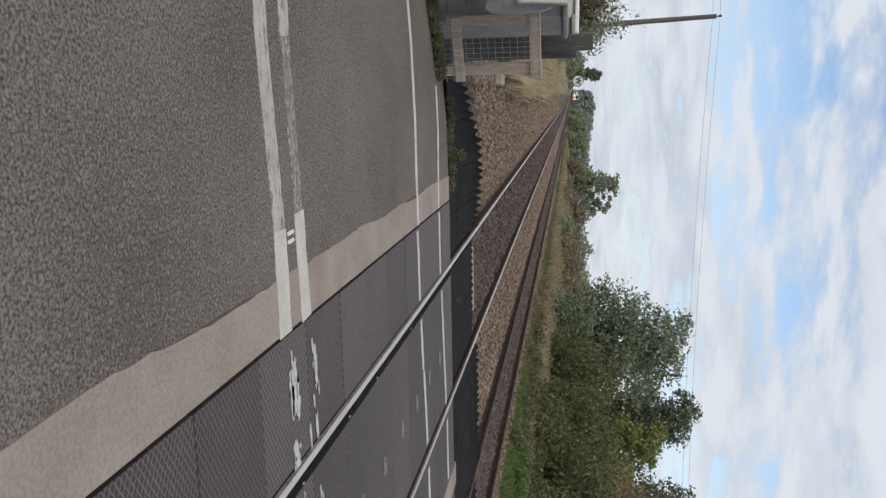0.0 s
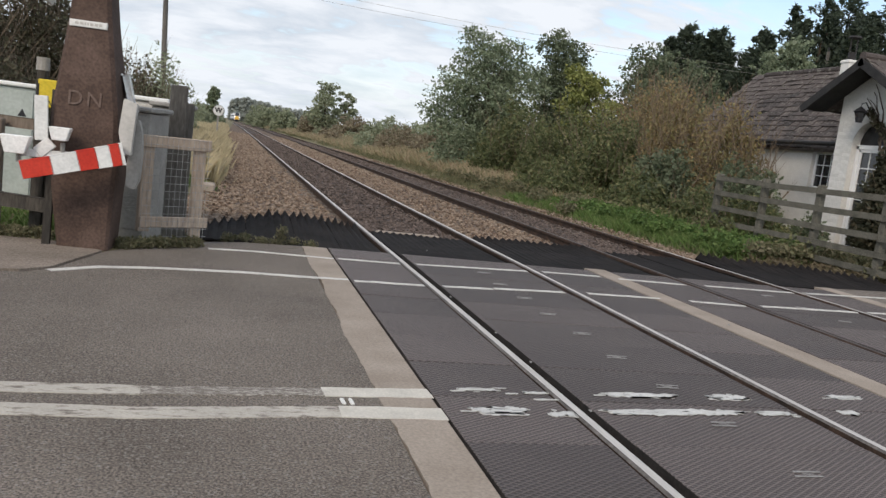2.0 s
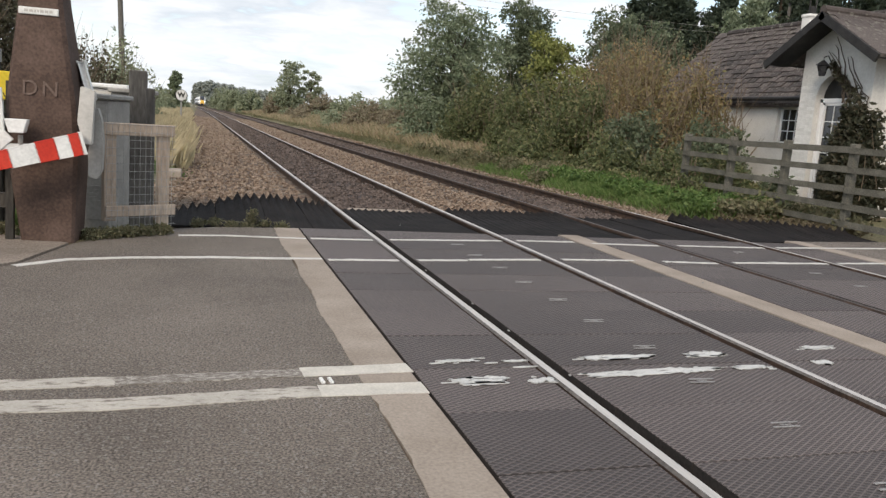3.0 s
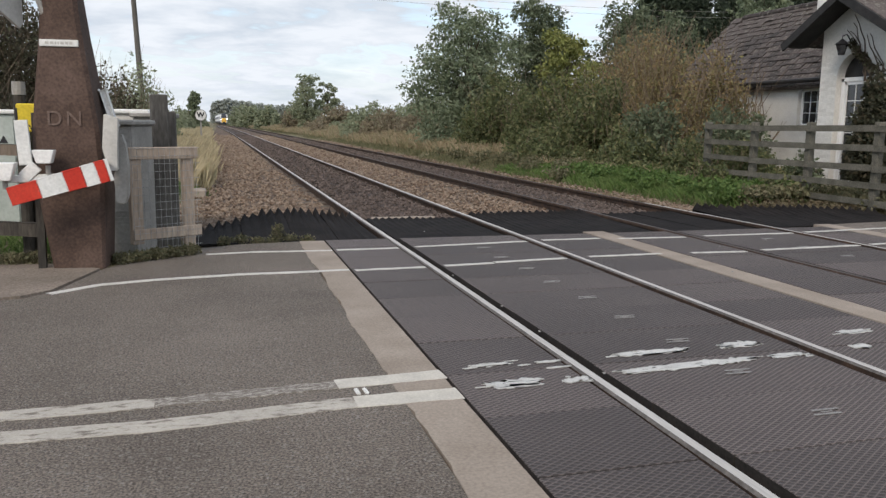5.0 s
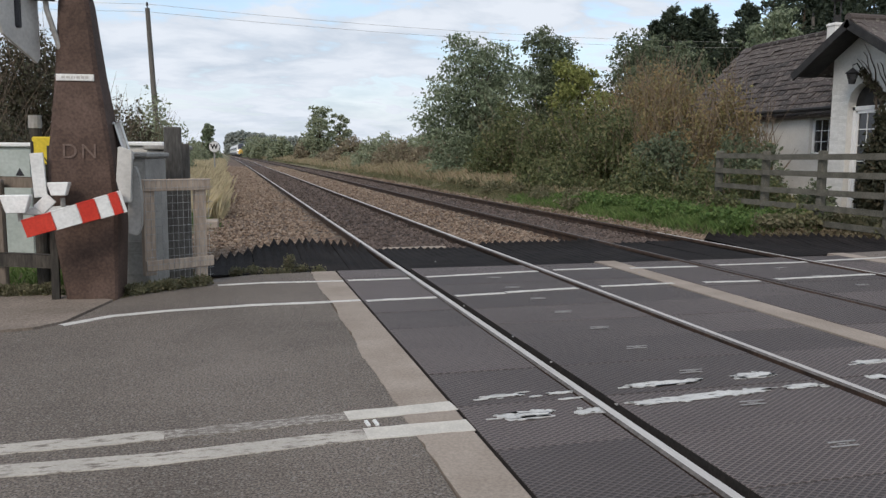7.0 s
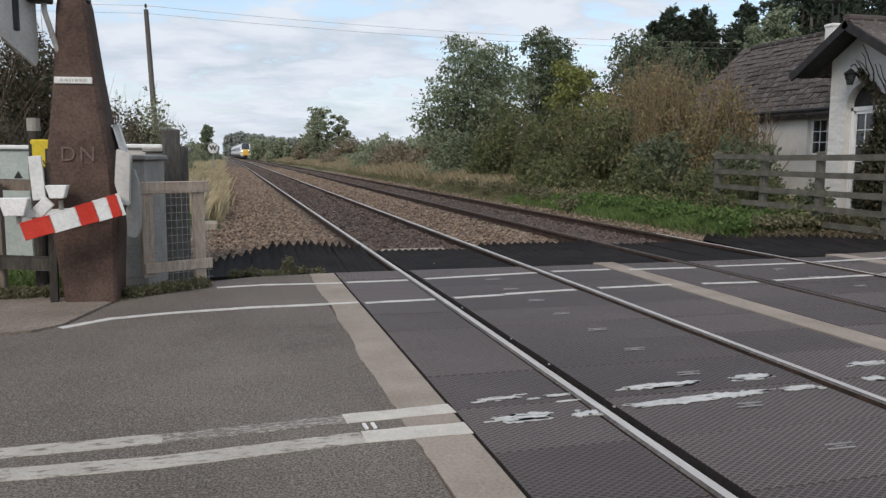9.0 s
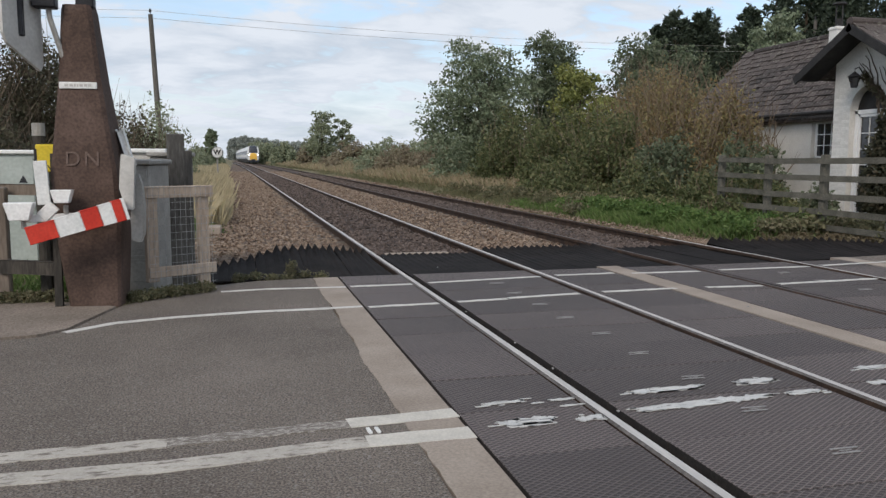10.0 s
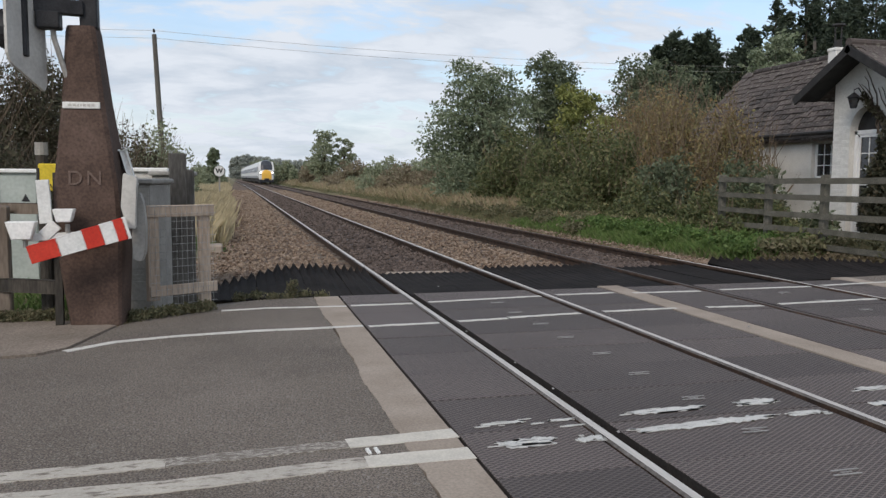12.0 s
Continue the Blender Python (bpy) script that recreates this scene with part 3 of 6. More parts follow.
slot = bmesh.new()
box(slot, -0.085, -0.03, 0, 0.06, -0.018, 0.003); box(slot, -0.06, 0.018, 0, 0.085, 0.03, 0.003); box(slot, -0.03, -0.004, 0, 0.03, 0.004, 0.003)
slot_me = bpy.data.meshes.new("lifting_slot")
slot.to_mesh(slot_me); slot.free()
slot_me.materials.append(SLOT)
for k in range(16):
    for x in (0.785, 4.2):
        ob = new("lifting_slot", slot_me)
        ob.parent = deck
        ob.matrix_basis = pose(x + 0.012 * math.sin(k * 3), first + PITCH * (k + 0.5), 0.002)


def rail(x):
    """Flat-bottomed rail: bright running head, rusty web and foot."""
    sec = [(-0.07, -0.16), (-0.07, -0.148), (-0.012, -0.125), (-0.01, -0.05), (-0.034, -0.038), (-0.034, -0.012), (-0.022, 0.0), (0.022, 0.0), (0.034, -0.012), (0.034, -0.038), (0.01, -0.05), (0.012, -0.125), (0.07, -0.148), (0.07, -0.16)]
    ys = [NEAR_END, 6, 11, 20, 40] + [40 + 10 * i for i in range(1, 49)]
    verts = [(x + bend(y) + sx, y, sz + 0.008) for y in ys for sx, sz in sec]
    n = len(sec)
    faces, mats = [], []
    for j in range(len(ys) - 1):
        for i in range(n - 1):
            faces.append((j * n + i, j * n + i + 1, (j + 1) * n + i + 1, (j + 1) * n + i))
            mats.append((1 if x < 2 or x > 4 and ys[j] < 11 else 3) if i == 6 else 2 if i in (5, 7) and x < 2 else 0)
    me = raw("rail", verts, faces)
    ob = link_mesh("rail", me, [RUST_SHADED, RAIL_TOP, RAIL_SIDE, RAIL_DULL])
    me.polygons.foreach_set("material_index", mats)
    return ob


for x in RAILS:
    worn = x < 2
    tagged(rail(x), "steel running rail with a bright worn head" if worn else "steel running rail with a narrow worn head", "rail", group="rails of two tracks", kind="structure")


# ---- ballast, sleepers ----
def ballast_bed(x0, x1, z, mat, label, seed):
    xs = [x0 + (x1 - x0) * i / 12 for i in range(13)]
    ys = [8.0 + 0.3 * i for i in range(80)] + [32 + 4 * i for i in range(8)] + [64 + 12 * i for i in range(39)]
    verts = []
    for y in ys:
        for i, x in enumerate(xs):
            e = min(i, 12 - i) / 12 * (x1 - x0)
            verts.append((x + bend(y), y, z + 0.03 * noise.noise((x * 3, y * 3, seed)) - (0.14 * max(0, 1 - e / 0.5))))
    faces = [(j * 13 + i, j * 13 + i + 1, (j + 1) * 13 + i + 1, (j + 1) * 13 + i) for j in range(len(ys) - 1) for i in range(12)]
    tagged(link_mesh("ballast_bed", raw("ballast_bed", verts, faces), mat, smooth=True), label, "ballast", kind="structure")


ballast_bed(-2.35, 6.4, -0.13, BALLAST, "brown stone ballast under both tracks", 1)
ballast_bed(-0.1, 1.6, -0.085, BALLAST_DARK, "dark oily ballast between the near rails", 2)
ballast_bed(3.35, 5.05, -0.11, BALLAST_DARK, "dark oily ballast between the far rails", 3)


def rear_bed():
    """The ballast on the other side of the crossing."""
    bm = bmesh.new()
    box(bm, -2.3, NEAR_END, -0.5, 6.4, -2.9, -0.12)
    tagged(part("ballast_bed", bm, BALLAST), "brown stone ballast behind the crossing", "ballast", kind="structure")


rear_bed()


def stones(name, boxes, size, mat, label, seed):
    """Loose broken stones lying on the bed, one mesh."""
    rng = np.random.default_rng(seed)
    base = np.array([(1, 0, 0), (-1, 0, 0), (0, 1, 0), (0, -1, 0), (0, 0, 1), (0, 0, -1)], float)
    tri = np.array([(0, 2, 4), (2, 1, 4), (1, 3, 4), (3, 0, 4), (2, 0, 5), (1, 2, 5), (3, 1, 5), (0, 3, 5)])
    V, F, n = [], [], 0
    for x0, x1, y0, y1, z, count in boxes:
        # nearer stones lie denser
        ys = y0 + (y1 - y0) * rng.random(count) ** 2.4
        xs = rng.uniform(x0, x1, count)
        for x, y in zip(xs, ys):
            s = size * rng.uniform(0.55, 1.3) * (1 + max(0.0, y - 16) * 0.03)
            q = Euler(rng.uniform(0, 6.28, 3)).to_matrix()
            b = base * rng.uniform(0.6, 1.25, (6, 1)) * s
            b = b @ np.array(q).T
            b[:, 2] *= 0.8
            V.append(b + (x + bend(y), y, z + 0.2 * s))
            F.append(tri + n)
            n += 6
    me = raw(name, np.concatenate(V).tolist(), np.concatenate(F).tolist())
    tagged(link_mesh(name, me, mat), label, "ballast", kind="stuff")


stones("ballast_stones", [(-2.4, -0.12, 9.0, 80, -0.12, 11000), (1.62, 3.33, 9.6, 80, -0.115, 7000), (5.1, 6.2, 10.2, 60, -0.12, 2600)], 0.034, STONES, "loose brown broken stone beside the rails", 5)
stones("ballast_stones", [(0.1, 1.42, 9.8, 80, -0.08, 6500), (3.55, 4.87, 10.0, 70, -0.115, 5500)], 0.034, STONES_DARK, "loose dark oily stone between the rails", 6)
sl = bmesh.new()
box(sl, -1.25, -0.125, -0.09, 1.25, 0.125, 0, 0.012)
sl_me = bpy.data.meshes.new("sleeper")
sl.to_mesh(sl_me); sl.free()
sl_me.materials.append(SLEEPER)
for i, cx in enumerate(CENTRES):
    line = empty("sleeper_row", pose(0, 0, 0), "worn concrete sleepers sunk in the ballast", "sleepers", kind="structure")
    for k in range(75):
        y = 10.55 + i * 0.2 + k * 0.65
        ob = new("sleeper", sl_me)
        ob.parent = line
        ob.matrix_basis = pose(cx + bend(y), y, -0.118 + 0.006 * math.sin(k * 5))


# ---- black anti-trespass guards ----
def guard(edges, near, far, crest, label, h=0.07, pitch=0.1, seed=0):
    """Panels of sharp ridges along the track between the x edges; near, far and crest give the plan and height at each x."""
    rng = random.Random(seed)
    root = empty("trespass_guard", pose(0, 0, 0), label, "trespass guard", "black guards beside the crossing")
    for a, b in zip(edges, edges[1:]):
        b -= 0.006
        n = max(1, round((b - a) / pitch))
        p = (b - a) / n
        lift, ahead = rng.uniform(-0.006, 0.006), rng.uniform(-0.02, 0.02)
        cols = []
        for i in range(n):
            cols += [(a + i * p, 0.0), (a + (i + 0.5) * p + rng.uniform(-0.012, 0.012), 1.0 + rng.uniform(-0.3, 0.15))]
        cols.append((b, 0.0))
        verts, faces = [], []
        for t, k in ((0.0, 0.06), (0.55, 0.15), (0.88, 0.5), (1.0, 1.0), (1.01, 0.0)):
            for x, tooth in cols:
                y0, y1, z1 = near(x), far(x) + ahead, crest(x) + lift
                z = -0.03 + (z1 + 0.03) * t ** 0.8 if t <= 1 else z1 - 0.25
                verts.append((x, y0 + (y1 - y0) * t + rng.uniform(-0.01, 0.01), z + tooth * h * k))
        m = len(cols)
        for j in range(4):
            for i in range(m - 1):
                faces.append((j * m + i, j * m + i + 1, (j + 1) * m + i + 1, (j + 1) * m + i))
        ob = link_mesh("guard_panel", raw("guard_panel", verts, faces), GUARD, root)
        mod = ob.modifiers.new("thickness", "SOLIDIFY")
        mod.thickness, mod.offset = 0.02, -1
    return root


def between(x, pairs):
    """Straight lines from one pair (x, value) to the next."""
    for (x0, v0), (x1, v1) in zip(pairs, pairs[1:]):
        if x <= x1:
            return v0 + (v1 - v0) * max(0.0, (x - x0) / (x1 - x0))
    return pairs[-1][1]


G_LABEL = "black ridged anti-trespass panel with saw-toothed edge"
guard((-2.08, -1.56, -1.02, -0.54, -0.08), lambda x: 7.98, lambda x: between(x, ((-2.1, 9.15), (-1.5, 9.5), (-0.6, 9.75), (0, 9.95))), lambda x: between(x, ((-2.1, -0.05), (-1.7, 0.0), (-1.3, 0.085), (-0.85, 0.11), (-0.45, 0.045), (0, -0.05))), G_LABEL, h=0.085, pitch=0.098, seed=1)
guard((0.1, 0.76, 1.42), lambda x: PANELS_TO + 0.02, lambda x: 9.95, lambda x: -0.05, G_LABEL, h=0.03, seed=2)
guard((1.6, 2.2, 2.8, 3.36), lambda x: 7.97, lambda x: 10.1, lambda x: -0.02, G_LABEL, h=0.06, seed=3)
guard((3.56, 4.2, 4.86), lambda x: PANELS_TO + 0.02, lambda x: 10.1, lambda x: -0.05, G_LABEL, h=0.03, seed=4)
guard((5.05, 5.6, 6.15, 6.7, 7.25, 7.75), lambda x: between(x, ((5, 8.1), (6.0, 8.14), (7.8, 8.45))), lambda x: between(x, ((5, 9.85), (6.2, 9.4), (7.8, 9.05))), lambda x: between(x, ((5, 0.02), (6.4, 0.05), (7.2, 0.03), (7.8, -0.03))), G_LABEL, h=0.09, pitch=0.11, seed=5)


# ---- plants ----
def sprigs(spots, seed, each=7, spread=0.42):
    """Breaks each clump into smaller ones round its skin, with gaps between them and a few that stand out."""
    rng = random.Random(seed)
    out = []
    for x, y, z, rx, ry, rz in spots:
        for i in range(each):
            d = Vector((rng.gauss(0, 1), rng.gauss(0, 1), rng.gauss(0.25, 1))).normalized() * (rng.uniform(0.45, 0.95) if rng.random() < 0.85 else rng.uniform(1.0, 1.25))
            k = spread * rng.uniform(0.6, 1.25) * (0.6 if d.length > 1 else 1)
            out.append((x + d.x * rx, y + d.y * ry, z + d.z * rz, rx * k, ry * k, rz * k * 0.8))
    return out


def leaves(name, spots, n, size, mat, parent, seed, droop=0.0, long=1.8, shell=0.55):
    """n small folded leaves in and round the spots (x, y, z, rx, ry, rz), dense towards their skins."""
    rng = np.random.default_rng(seed)
    spots = np.array(spots, float)
    vol = (spots[:, 3] * spots[:, 4] * spots[:, 5]) ** 0.67
    pick = rng.choice(len(spots), n, p=vol / vol.sum())
    d = rng.normal(size=(n, 3))
    d /= np.linalg.norm(d, axis=1)[:, None]
    r = shell + (1 - shell) * rng.random(n) ** 0.6
    r *= 1 + 0.12 * np.clip(rng.normal(size=n), -2, 1.6)
    c = spots[pick, :3] + d * spots[pick, 3:] * r[:, None]
    s = size * rng.uniform(0.6, 1.4, n)
    a = rng.normal(size=(n, 3)); a[:, 2] -= droop
    a /= np.linalg.norm(a, axis=1)[:, None]
    b = np.cross(a, rng.normal(size=(n, 3)))
    b /= np.linalg.norm(b, axis=1)[:, None]
    nn = np.cross(a, b)
    a, b, nn = a * (s * long / 2)[:, None], b * (s / 2)[:, None], nn * (s * 0.18)[:, None]
    V = np.stack([c - a, c + b + nn, c + a, c - b + nn], 1).reshape(-1, 3)
    k = np.arange(n)[:, None] * 4
    F = np.concatenate([np.hstack([k, k + 1, k + 2]), np.hstack([k, k + 2, k + 3])])
    return link_mesh(name, raw(name, V.tolist(), F.tolist()), mat, parent)


def crown_spots(h0, h1, w, rng, count, top=0.5, ragged=0.3):
    """Clumps that together make an uneven crown from h0 to h1, w wide."""
    spots = []
    for i in range(count):
        t = (i + rng.random()) / count
        z = h0 + (h1 - h0) * t
        wide = w / 2 * math.sqrt(max(0.05, 1 - ((t - 0.4) / (0.62 + 0.1 * top)) ** 2))
        a = i * 2.399 + rng.uniform(-0.5, 0.5)
        r = wide * rng.uniform(0.25, 0.85)
        s = (0.16 + 0.14 * rng.random()) * w * (1 - 0.4 * t)
        spots.append((math.cos(a) * r, math.sin(a) * r, z - 0.3 * s, s * (1 + ragged * rng.random()), s * (1 + ragged * rng.random()), s * rng.uniform(0.6, 1.0)))
    return spots


def tree(x, y, h, w, mat, label, n=9000, size=0.13, clear=0.15, count=26, seed=0, category="tree", name="tree", trunk=0.12, bark=None, group="", shell=0.45, zbase=None):
    rng = random.Random(seed)
    z = ground_height(x, y) if zbase is None else zbase
    root = empty(name, pose(x, y, z), label, category, group)
    spots = crown_spots(h * clear, h, w, rng, count)
    bm = bmesh.new()
    lean = rng.uniform(-0.04, 0.04) * h
    top = (lean, rng.uniform(-0.04, 0.04) * h, h * 0.82)
    tube(bm, [(0, 0, -0.25), (lean * 0.2, 0, h * 0.25), (lean * 0.6, top[1] * 0.6, h * 0.55), top], [trunk, trunk * 0.8, trunk * 0.5, trunk * 0.12], 7)
    for s in spots:
        k = min(0.8, max(0.12, (s[2] / h) * 0.75))
        a = (lean * k, top[1] * k, h * 0.82 * k)
        mid = ((a[0] + s[0]) / 2, (a[1] + s[1]) / 2, (a[2] + s[2]) / 2 + 0.06 * h * rng.random())
        tube(bm, [a, mid, s[:3]], [trunk * 0.32, trunk * 0.2, trunk * 0.05], 5, cap=False)
    part("trunk", bm, bark or BARK, root)
    leaves("crown", sprigs(spots, seed + 2) + spots, int(n * 1.35), size * 0.88, mat, root, seed + 1, shell=min(shell, 0.3))
    return root


def bush(x, y, h, wx, wy, mat, label, n=5000, size=0.08, count=16, seed=0, twigs=0, name="bush", group="bushes along the line", category="bush", twig_mat=None, shell=0.5, wispy=0.0):
    """A thicket: stems from the ground, clumps of leaves, and bare shoots that stand out of it."""
    rng = random.Random(seed)
    root = empty(name, pose(x, y, ground_height(x, y)), label, category, group)
    spots = []
    for i in range(count):
        a, t = i * 2.399, math.sqrt((i + 0.5) / count)
        px, py = math.cos(a) * t * wx * 0.42, math.sin(a) * t * wy * 0.42
        top = h * (1 - 0.55 * t ** 2.2) * rng.uniform(0.75, 1.0)
        s = h * rng.uniform(0.2, 0.32)
        for z in (top - s, (top - s) * 0.45):
            spots.append((px, py, max(0.12 * h, z), s * wx / h * 0.45 + 0.15, s * wy / h * 0.45 + 0.15, s))
    bm = bmesh.new()
    for s in spots[::2]:
        b = (s[0] * 0.35, s[1] * 0.35, -0.1)
        tube(bm, [b, ((b[0] + s[0]) / 2, (b[1] + s[1]) / 2, s[2] * 0.6), s[:3]], [0.03, 0.02, 0.008], 5, cap=False)
    for i in range(twigs):
        s = rng.choice(spots)
        p = Vector((s[0] + rng.uniform(-1, 1) * s[3], s[1] + rng.uniform(-1, 1) * s[4], s[2]))
        d = Vector((rng.uniform(-0.5, 0.5) + p.x * 0.12, rng.uniform(-0.5, 0.5) + p.y * 0.12, 1)).normalized()
        l = h * rng.uniform(0.18, 0.42)
        tube(bm, [p, p + d * l * 0.5 + Vector((rng.uniform(-0.06, 0.06), 0, 0)), p + d * l], [0.012, 0.008, 0.003], 3, cap=False)
    part("stem_tangle", bm, twig_mat or TWIG, root)["kind"] = "stuff"
    leaves("foliage", sprigs(spots, seed + 2, 5) + spots, int(n * 1.25), size * 0.92, mat, root, seed + 1, shell=min(shell, 0.35))["kind"] = "stuff"
    return root


def conifer(x, y, h, w, seed, label):
    """A feathery conifer: upswept boughs set with narrow sprays, with pointed tips standing out all round."""
    rng = np.random.default_rng(seed)
    root = empty("conifer", pose(x, y, ground_height(x, y)), label, "tree", "dark conifers behind the cottage")
    bm = bmesh.new()
    tube(bm, [(0, 0, -0.3), (0, 0, h * 0.6), (0, 0, h * 0.97)], [0.2, 0.12, 0.015], 6)
    A, B = [], []
    leaders = [(0.0, 0.0, h)] + [(rng.uniform(-0.3, 0.3) * w, rng.uniform(-0.3, 0.3) * w, h * rng.uniform(0.78, 0.95)) for k in range(3)]
    for lx, ly, lh in leaders:
        for i in range(80):
            t = (i + rng.random()) / 80
            reach = (w / 2 * (1 - t) ** 0.55 * rng.uniform(0.5, 1.15) + 0.12) * (1.0 if lh == h else 0.7)
            a = rng.uniform(0, 6.283)
            z = lh * (0.06 + 0.94 * t)
            start = Vector((lx * min(1, 2 * t), ly * min(1, 2 * t), z))
            end = start + Vector((math.cos(a) * reach, math.sin(a) * reach, reach * rng.uniform(0.1, 0.55)))
            if i % 3 == 0:
                tube(bm, [start, end], [0.03, 0.005], 3, cap=False)
            m = 85
            s = rng.random(m) ** 0.75
            p = np.array(start) + (np.array(end) - np.array(start)) * s[:, None] + rng.normal(0, 0.1 + 0.16 * reach, (m, 3)) * (1.25 - s)[:, None]
            d = np.array([math.cos(a), math.sin(a), 0.55]) + rng.normal(0, 0.55, (m, 3))
            A.append(p); B.append(d / np.linalg.norm(d, axis=1)[:, None])
    part("trunk", bm, BARK, root)["kind"] = "stuff"
    p, d = np.concatenate(A), np.concatenate(B)
    n = len(p)
    side = np.cross(d, rng.normal(size=(n, 3)))
    side /= np.linalg.norm(side, axis=1)[:, None]
    l, wd = rng.uniform(0.16, 0.4, n)[:, None], rng.uniform(0.04, 0.085, n)[:, None]
    V = np.stack([p - d * l * 0.4, p + side * wd, p + d * l * 0.6, p - side * wd], 1).reshape(-1, 3)
    k = np.arange(n)[:, None] * 4
    F = np.concatenate([np.hstack([k, k + 1, k + 2]), np.hstack([k, k + 2, k + 3])])
    link_mesh("crown", raw("crown", V.tolist(), F.tolist()), NEEDLE, root)
    return root


def blades(name, area, n, h, mat, label, seed, category="grass", wide=0.012, lean=0.35, clump=0.0):
    """Grass blades over areas (x0, x1, y0, y1)."""
    rng = np.random.default_rng(seed)
    V, F, k = [], [], 0
    total = sum(a[4] for a in area)
    for x0, x1, y0, y1, share in area:
        m = int(n * share / total)
        xs, ys = rng.uniform(x0, x1, m), rng.uniform(y0, y1, m)
        if clump:
            cx, cy = rng.uniform(x0, x1, max(2, m // 40)), rng.uniform(y0, y1, max(2, m // 40))
            w = rng.integers(0, len(cx), m)
            keep = rng.random(m) < clump
            xs = np.where(keep, cx[w] + rng.normal(0, 0.14, m), xs)
            ys = np.where(keep, cy[w] + rng.normal(0, 0.14, m), ys)
        for x, y in zip(xs, ys):
            s = h * rng.uniform(0.45, 1.25)
            a = rng.uniform(0, 6.283)
            far = 0.4 + max(0.0, y - 16) * 0.024
            dx, dy = math.cos(a) * wide * far, math.sin(a) * wide * far
            lx, ly = rng.normal(0, lean * s, 2)
            bx = x + bend(y)
            z = ground_height(x, y) - 0.03
            V += [(bx - dx, y - dy, z), (bx + dx, y + dy, z), (bx + lx * 0.4 + dx * 0.6, y + ly * 0.4 + dy * 0.6, z + s * 0.65), (bx + lx, y + ly, z + s)]
            F += [(k, k + 1, k + 2), (k, k + 2, k + 3)]
            k += 4
    return tagged(link_mesh(name, raw(name, V, F), mat), label, category, kind="stuff")


def weeds(spots, n, size, mat, label, seed):
    z = [(x, y, ground_height(x, y) + 0.25 if zz is None else zz, rx, ry, rz) for x, y, zz, rx, ry, rz in spots]
    ob = leaves("weeds", z, n, size, mat, None, seed, shell=0.1)
    return tagged(ob, label, "weeds", kind="stuff")


def build_plants():
    # beyond the far track
    tree(9.9, 37, 6.3, 5.4, LEAF_ASH, "tall green ash tree beside the line", 21000, 0.1, clear=0.04, count=44, seed=11)
    tree(14.6, 39.5, 6.7, 4.4, LEAF_DARK, "dark-leaved tree behind the brambles", 15000, 0.1, clear=0.2, count=34, seed=12)
    tree(13.4, 33.5, 5.0, 3.1, LEAF_YELLOW, "small yellowing tree in the hedge", 6000, 0.11, clear=0.25, count=18, seed=13)
    tree(13.2, 45, 5.4, 3.2, LEAF_GREY, "pale grey-green willow behind the trees", 5000, 0.14, clear=0.1, count=18, seed=14)
    tree(18.2, 35, 6.2, 6.2, LEAF_DARK, "broad dull green tree behind the russet bush", 15000, 0.11, clear=0.1, count=36, seed=15)
    tree(25.5, 36, 8.2, 4.2, LEAF_ASH, "green tree in front of the conifers", 7000, 0.13, clear=0.15, count=22, seed=16)
    bush(13.9, 26.5, 5.3, 5.2, 4.2, LEAF_RUSSET, "large russet autumn bush with bare twigs", 13000, 0.07, count=26, seed=21, twigs=420, shell=0.3)
    bush(12.4, 25.0, 5.0, 4.2, 3.6, LEAF_RUSSET, "russet twiggy bush beside the cottage", 11000, 0.065, count=24, seed=22, twigs=360, shell=0.3)
    bush(9.6, 31, 3.8, 3.8, 5, LEAF_BRAMBLE, "green bramble thicket with reddish leaves", 9000, 0.085, count=20, seed=23, twigs=60)
    bush(10.0, 27.0, 3.7, 3.6, 4.4, LEAF_BRAMBLE, "green bramble thicket with reddish leaves", 10000, 0.08, count=20, seed=24, twigs=80)
    bush(10.0, 22.8, 3.4, 3.4, 4.0, LEAF_BRAMBLE, "dense bramble thicket on the bank", 10000, 0.075, count=20, seed=25, twigs=80)
    bush(10.5, 17.5, 3.8, 2.3, 2.8, LEAF_RUSSET, "russet twiggy bush before the cottage wall", 8500, 0.055, count=22, seed=33, twigs=380, shell=0.3)
    bush(10.7, 20.4, 4.3, 2.1, 3.2, LEAF_RUSSET, "russet twiggy bush before the cottage wall", 8500, 0.06, count=22, seed=34, twigs=380, shell=0.3)
    bush(9.6, 18.6, 2.3, 2.3, 3.2, LEAF_DARK, "dark evergreen bush behind the rail fence", 8000, 0.07, count=18, seed=26, twigs=30)
    bush(9.7, 15.6, 2.0, 1.7, 2.6, LEAF_DARK, "dark evergreen bush behind the rail fence", 7000, 0.06, count=14, seed=27, twigs=40)
    bush(8.8, 18.6, 1.6, 1.8, 3.4, LEAF_BRAMBLE, "low brambles at the foot of the bank", 6500, 0.06, count=14, seed=28, twigs=30)
    bush(8.6, 15.2, 1.3, 1.2, 2.2, LEAF_BRAMBLE, "brambles growing through the rail fence", 4500, 0.055, count=12, seed=32, twigs=40)
    bush(8.5, 23.5, 1.5, 2.0, 5.4, LEAF_BRAMBLE, "low brambles at the foot of the bank", 7000, 0.06, count=16, seed=29, twigs=30)
    bush(9.9, 13.4, 0.95, 0.7, 0.8, LEAF_DARK, "small leafy shrub by the cottage door", 1500, 0.06, count=9, seed=30, twigs=8)
    bush(10.45, 11.95, 3.1, 0.55, 1.5, LEAF_IVY, "dense dark climber covering the wall beside the door", 9000, 0.06, count=12, seed=31, twigs=14)
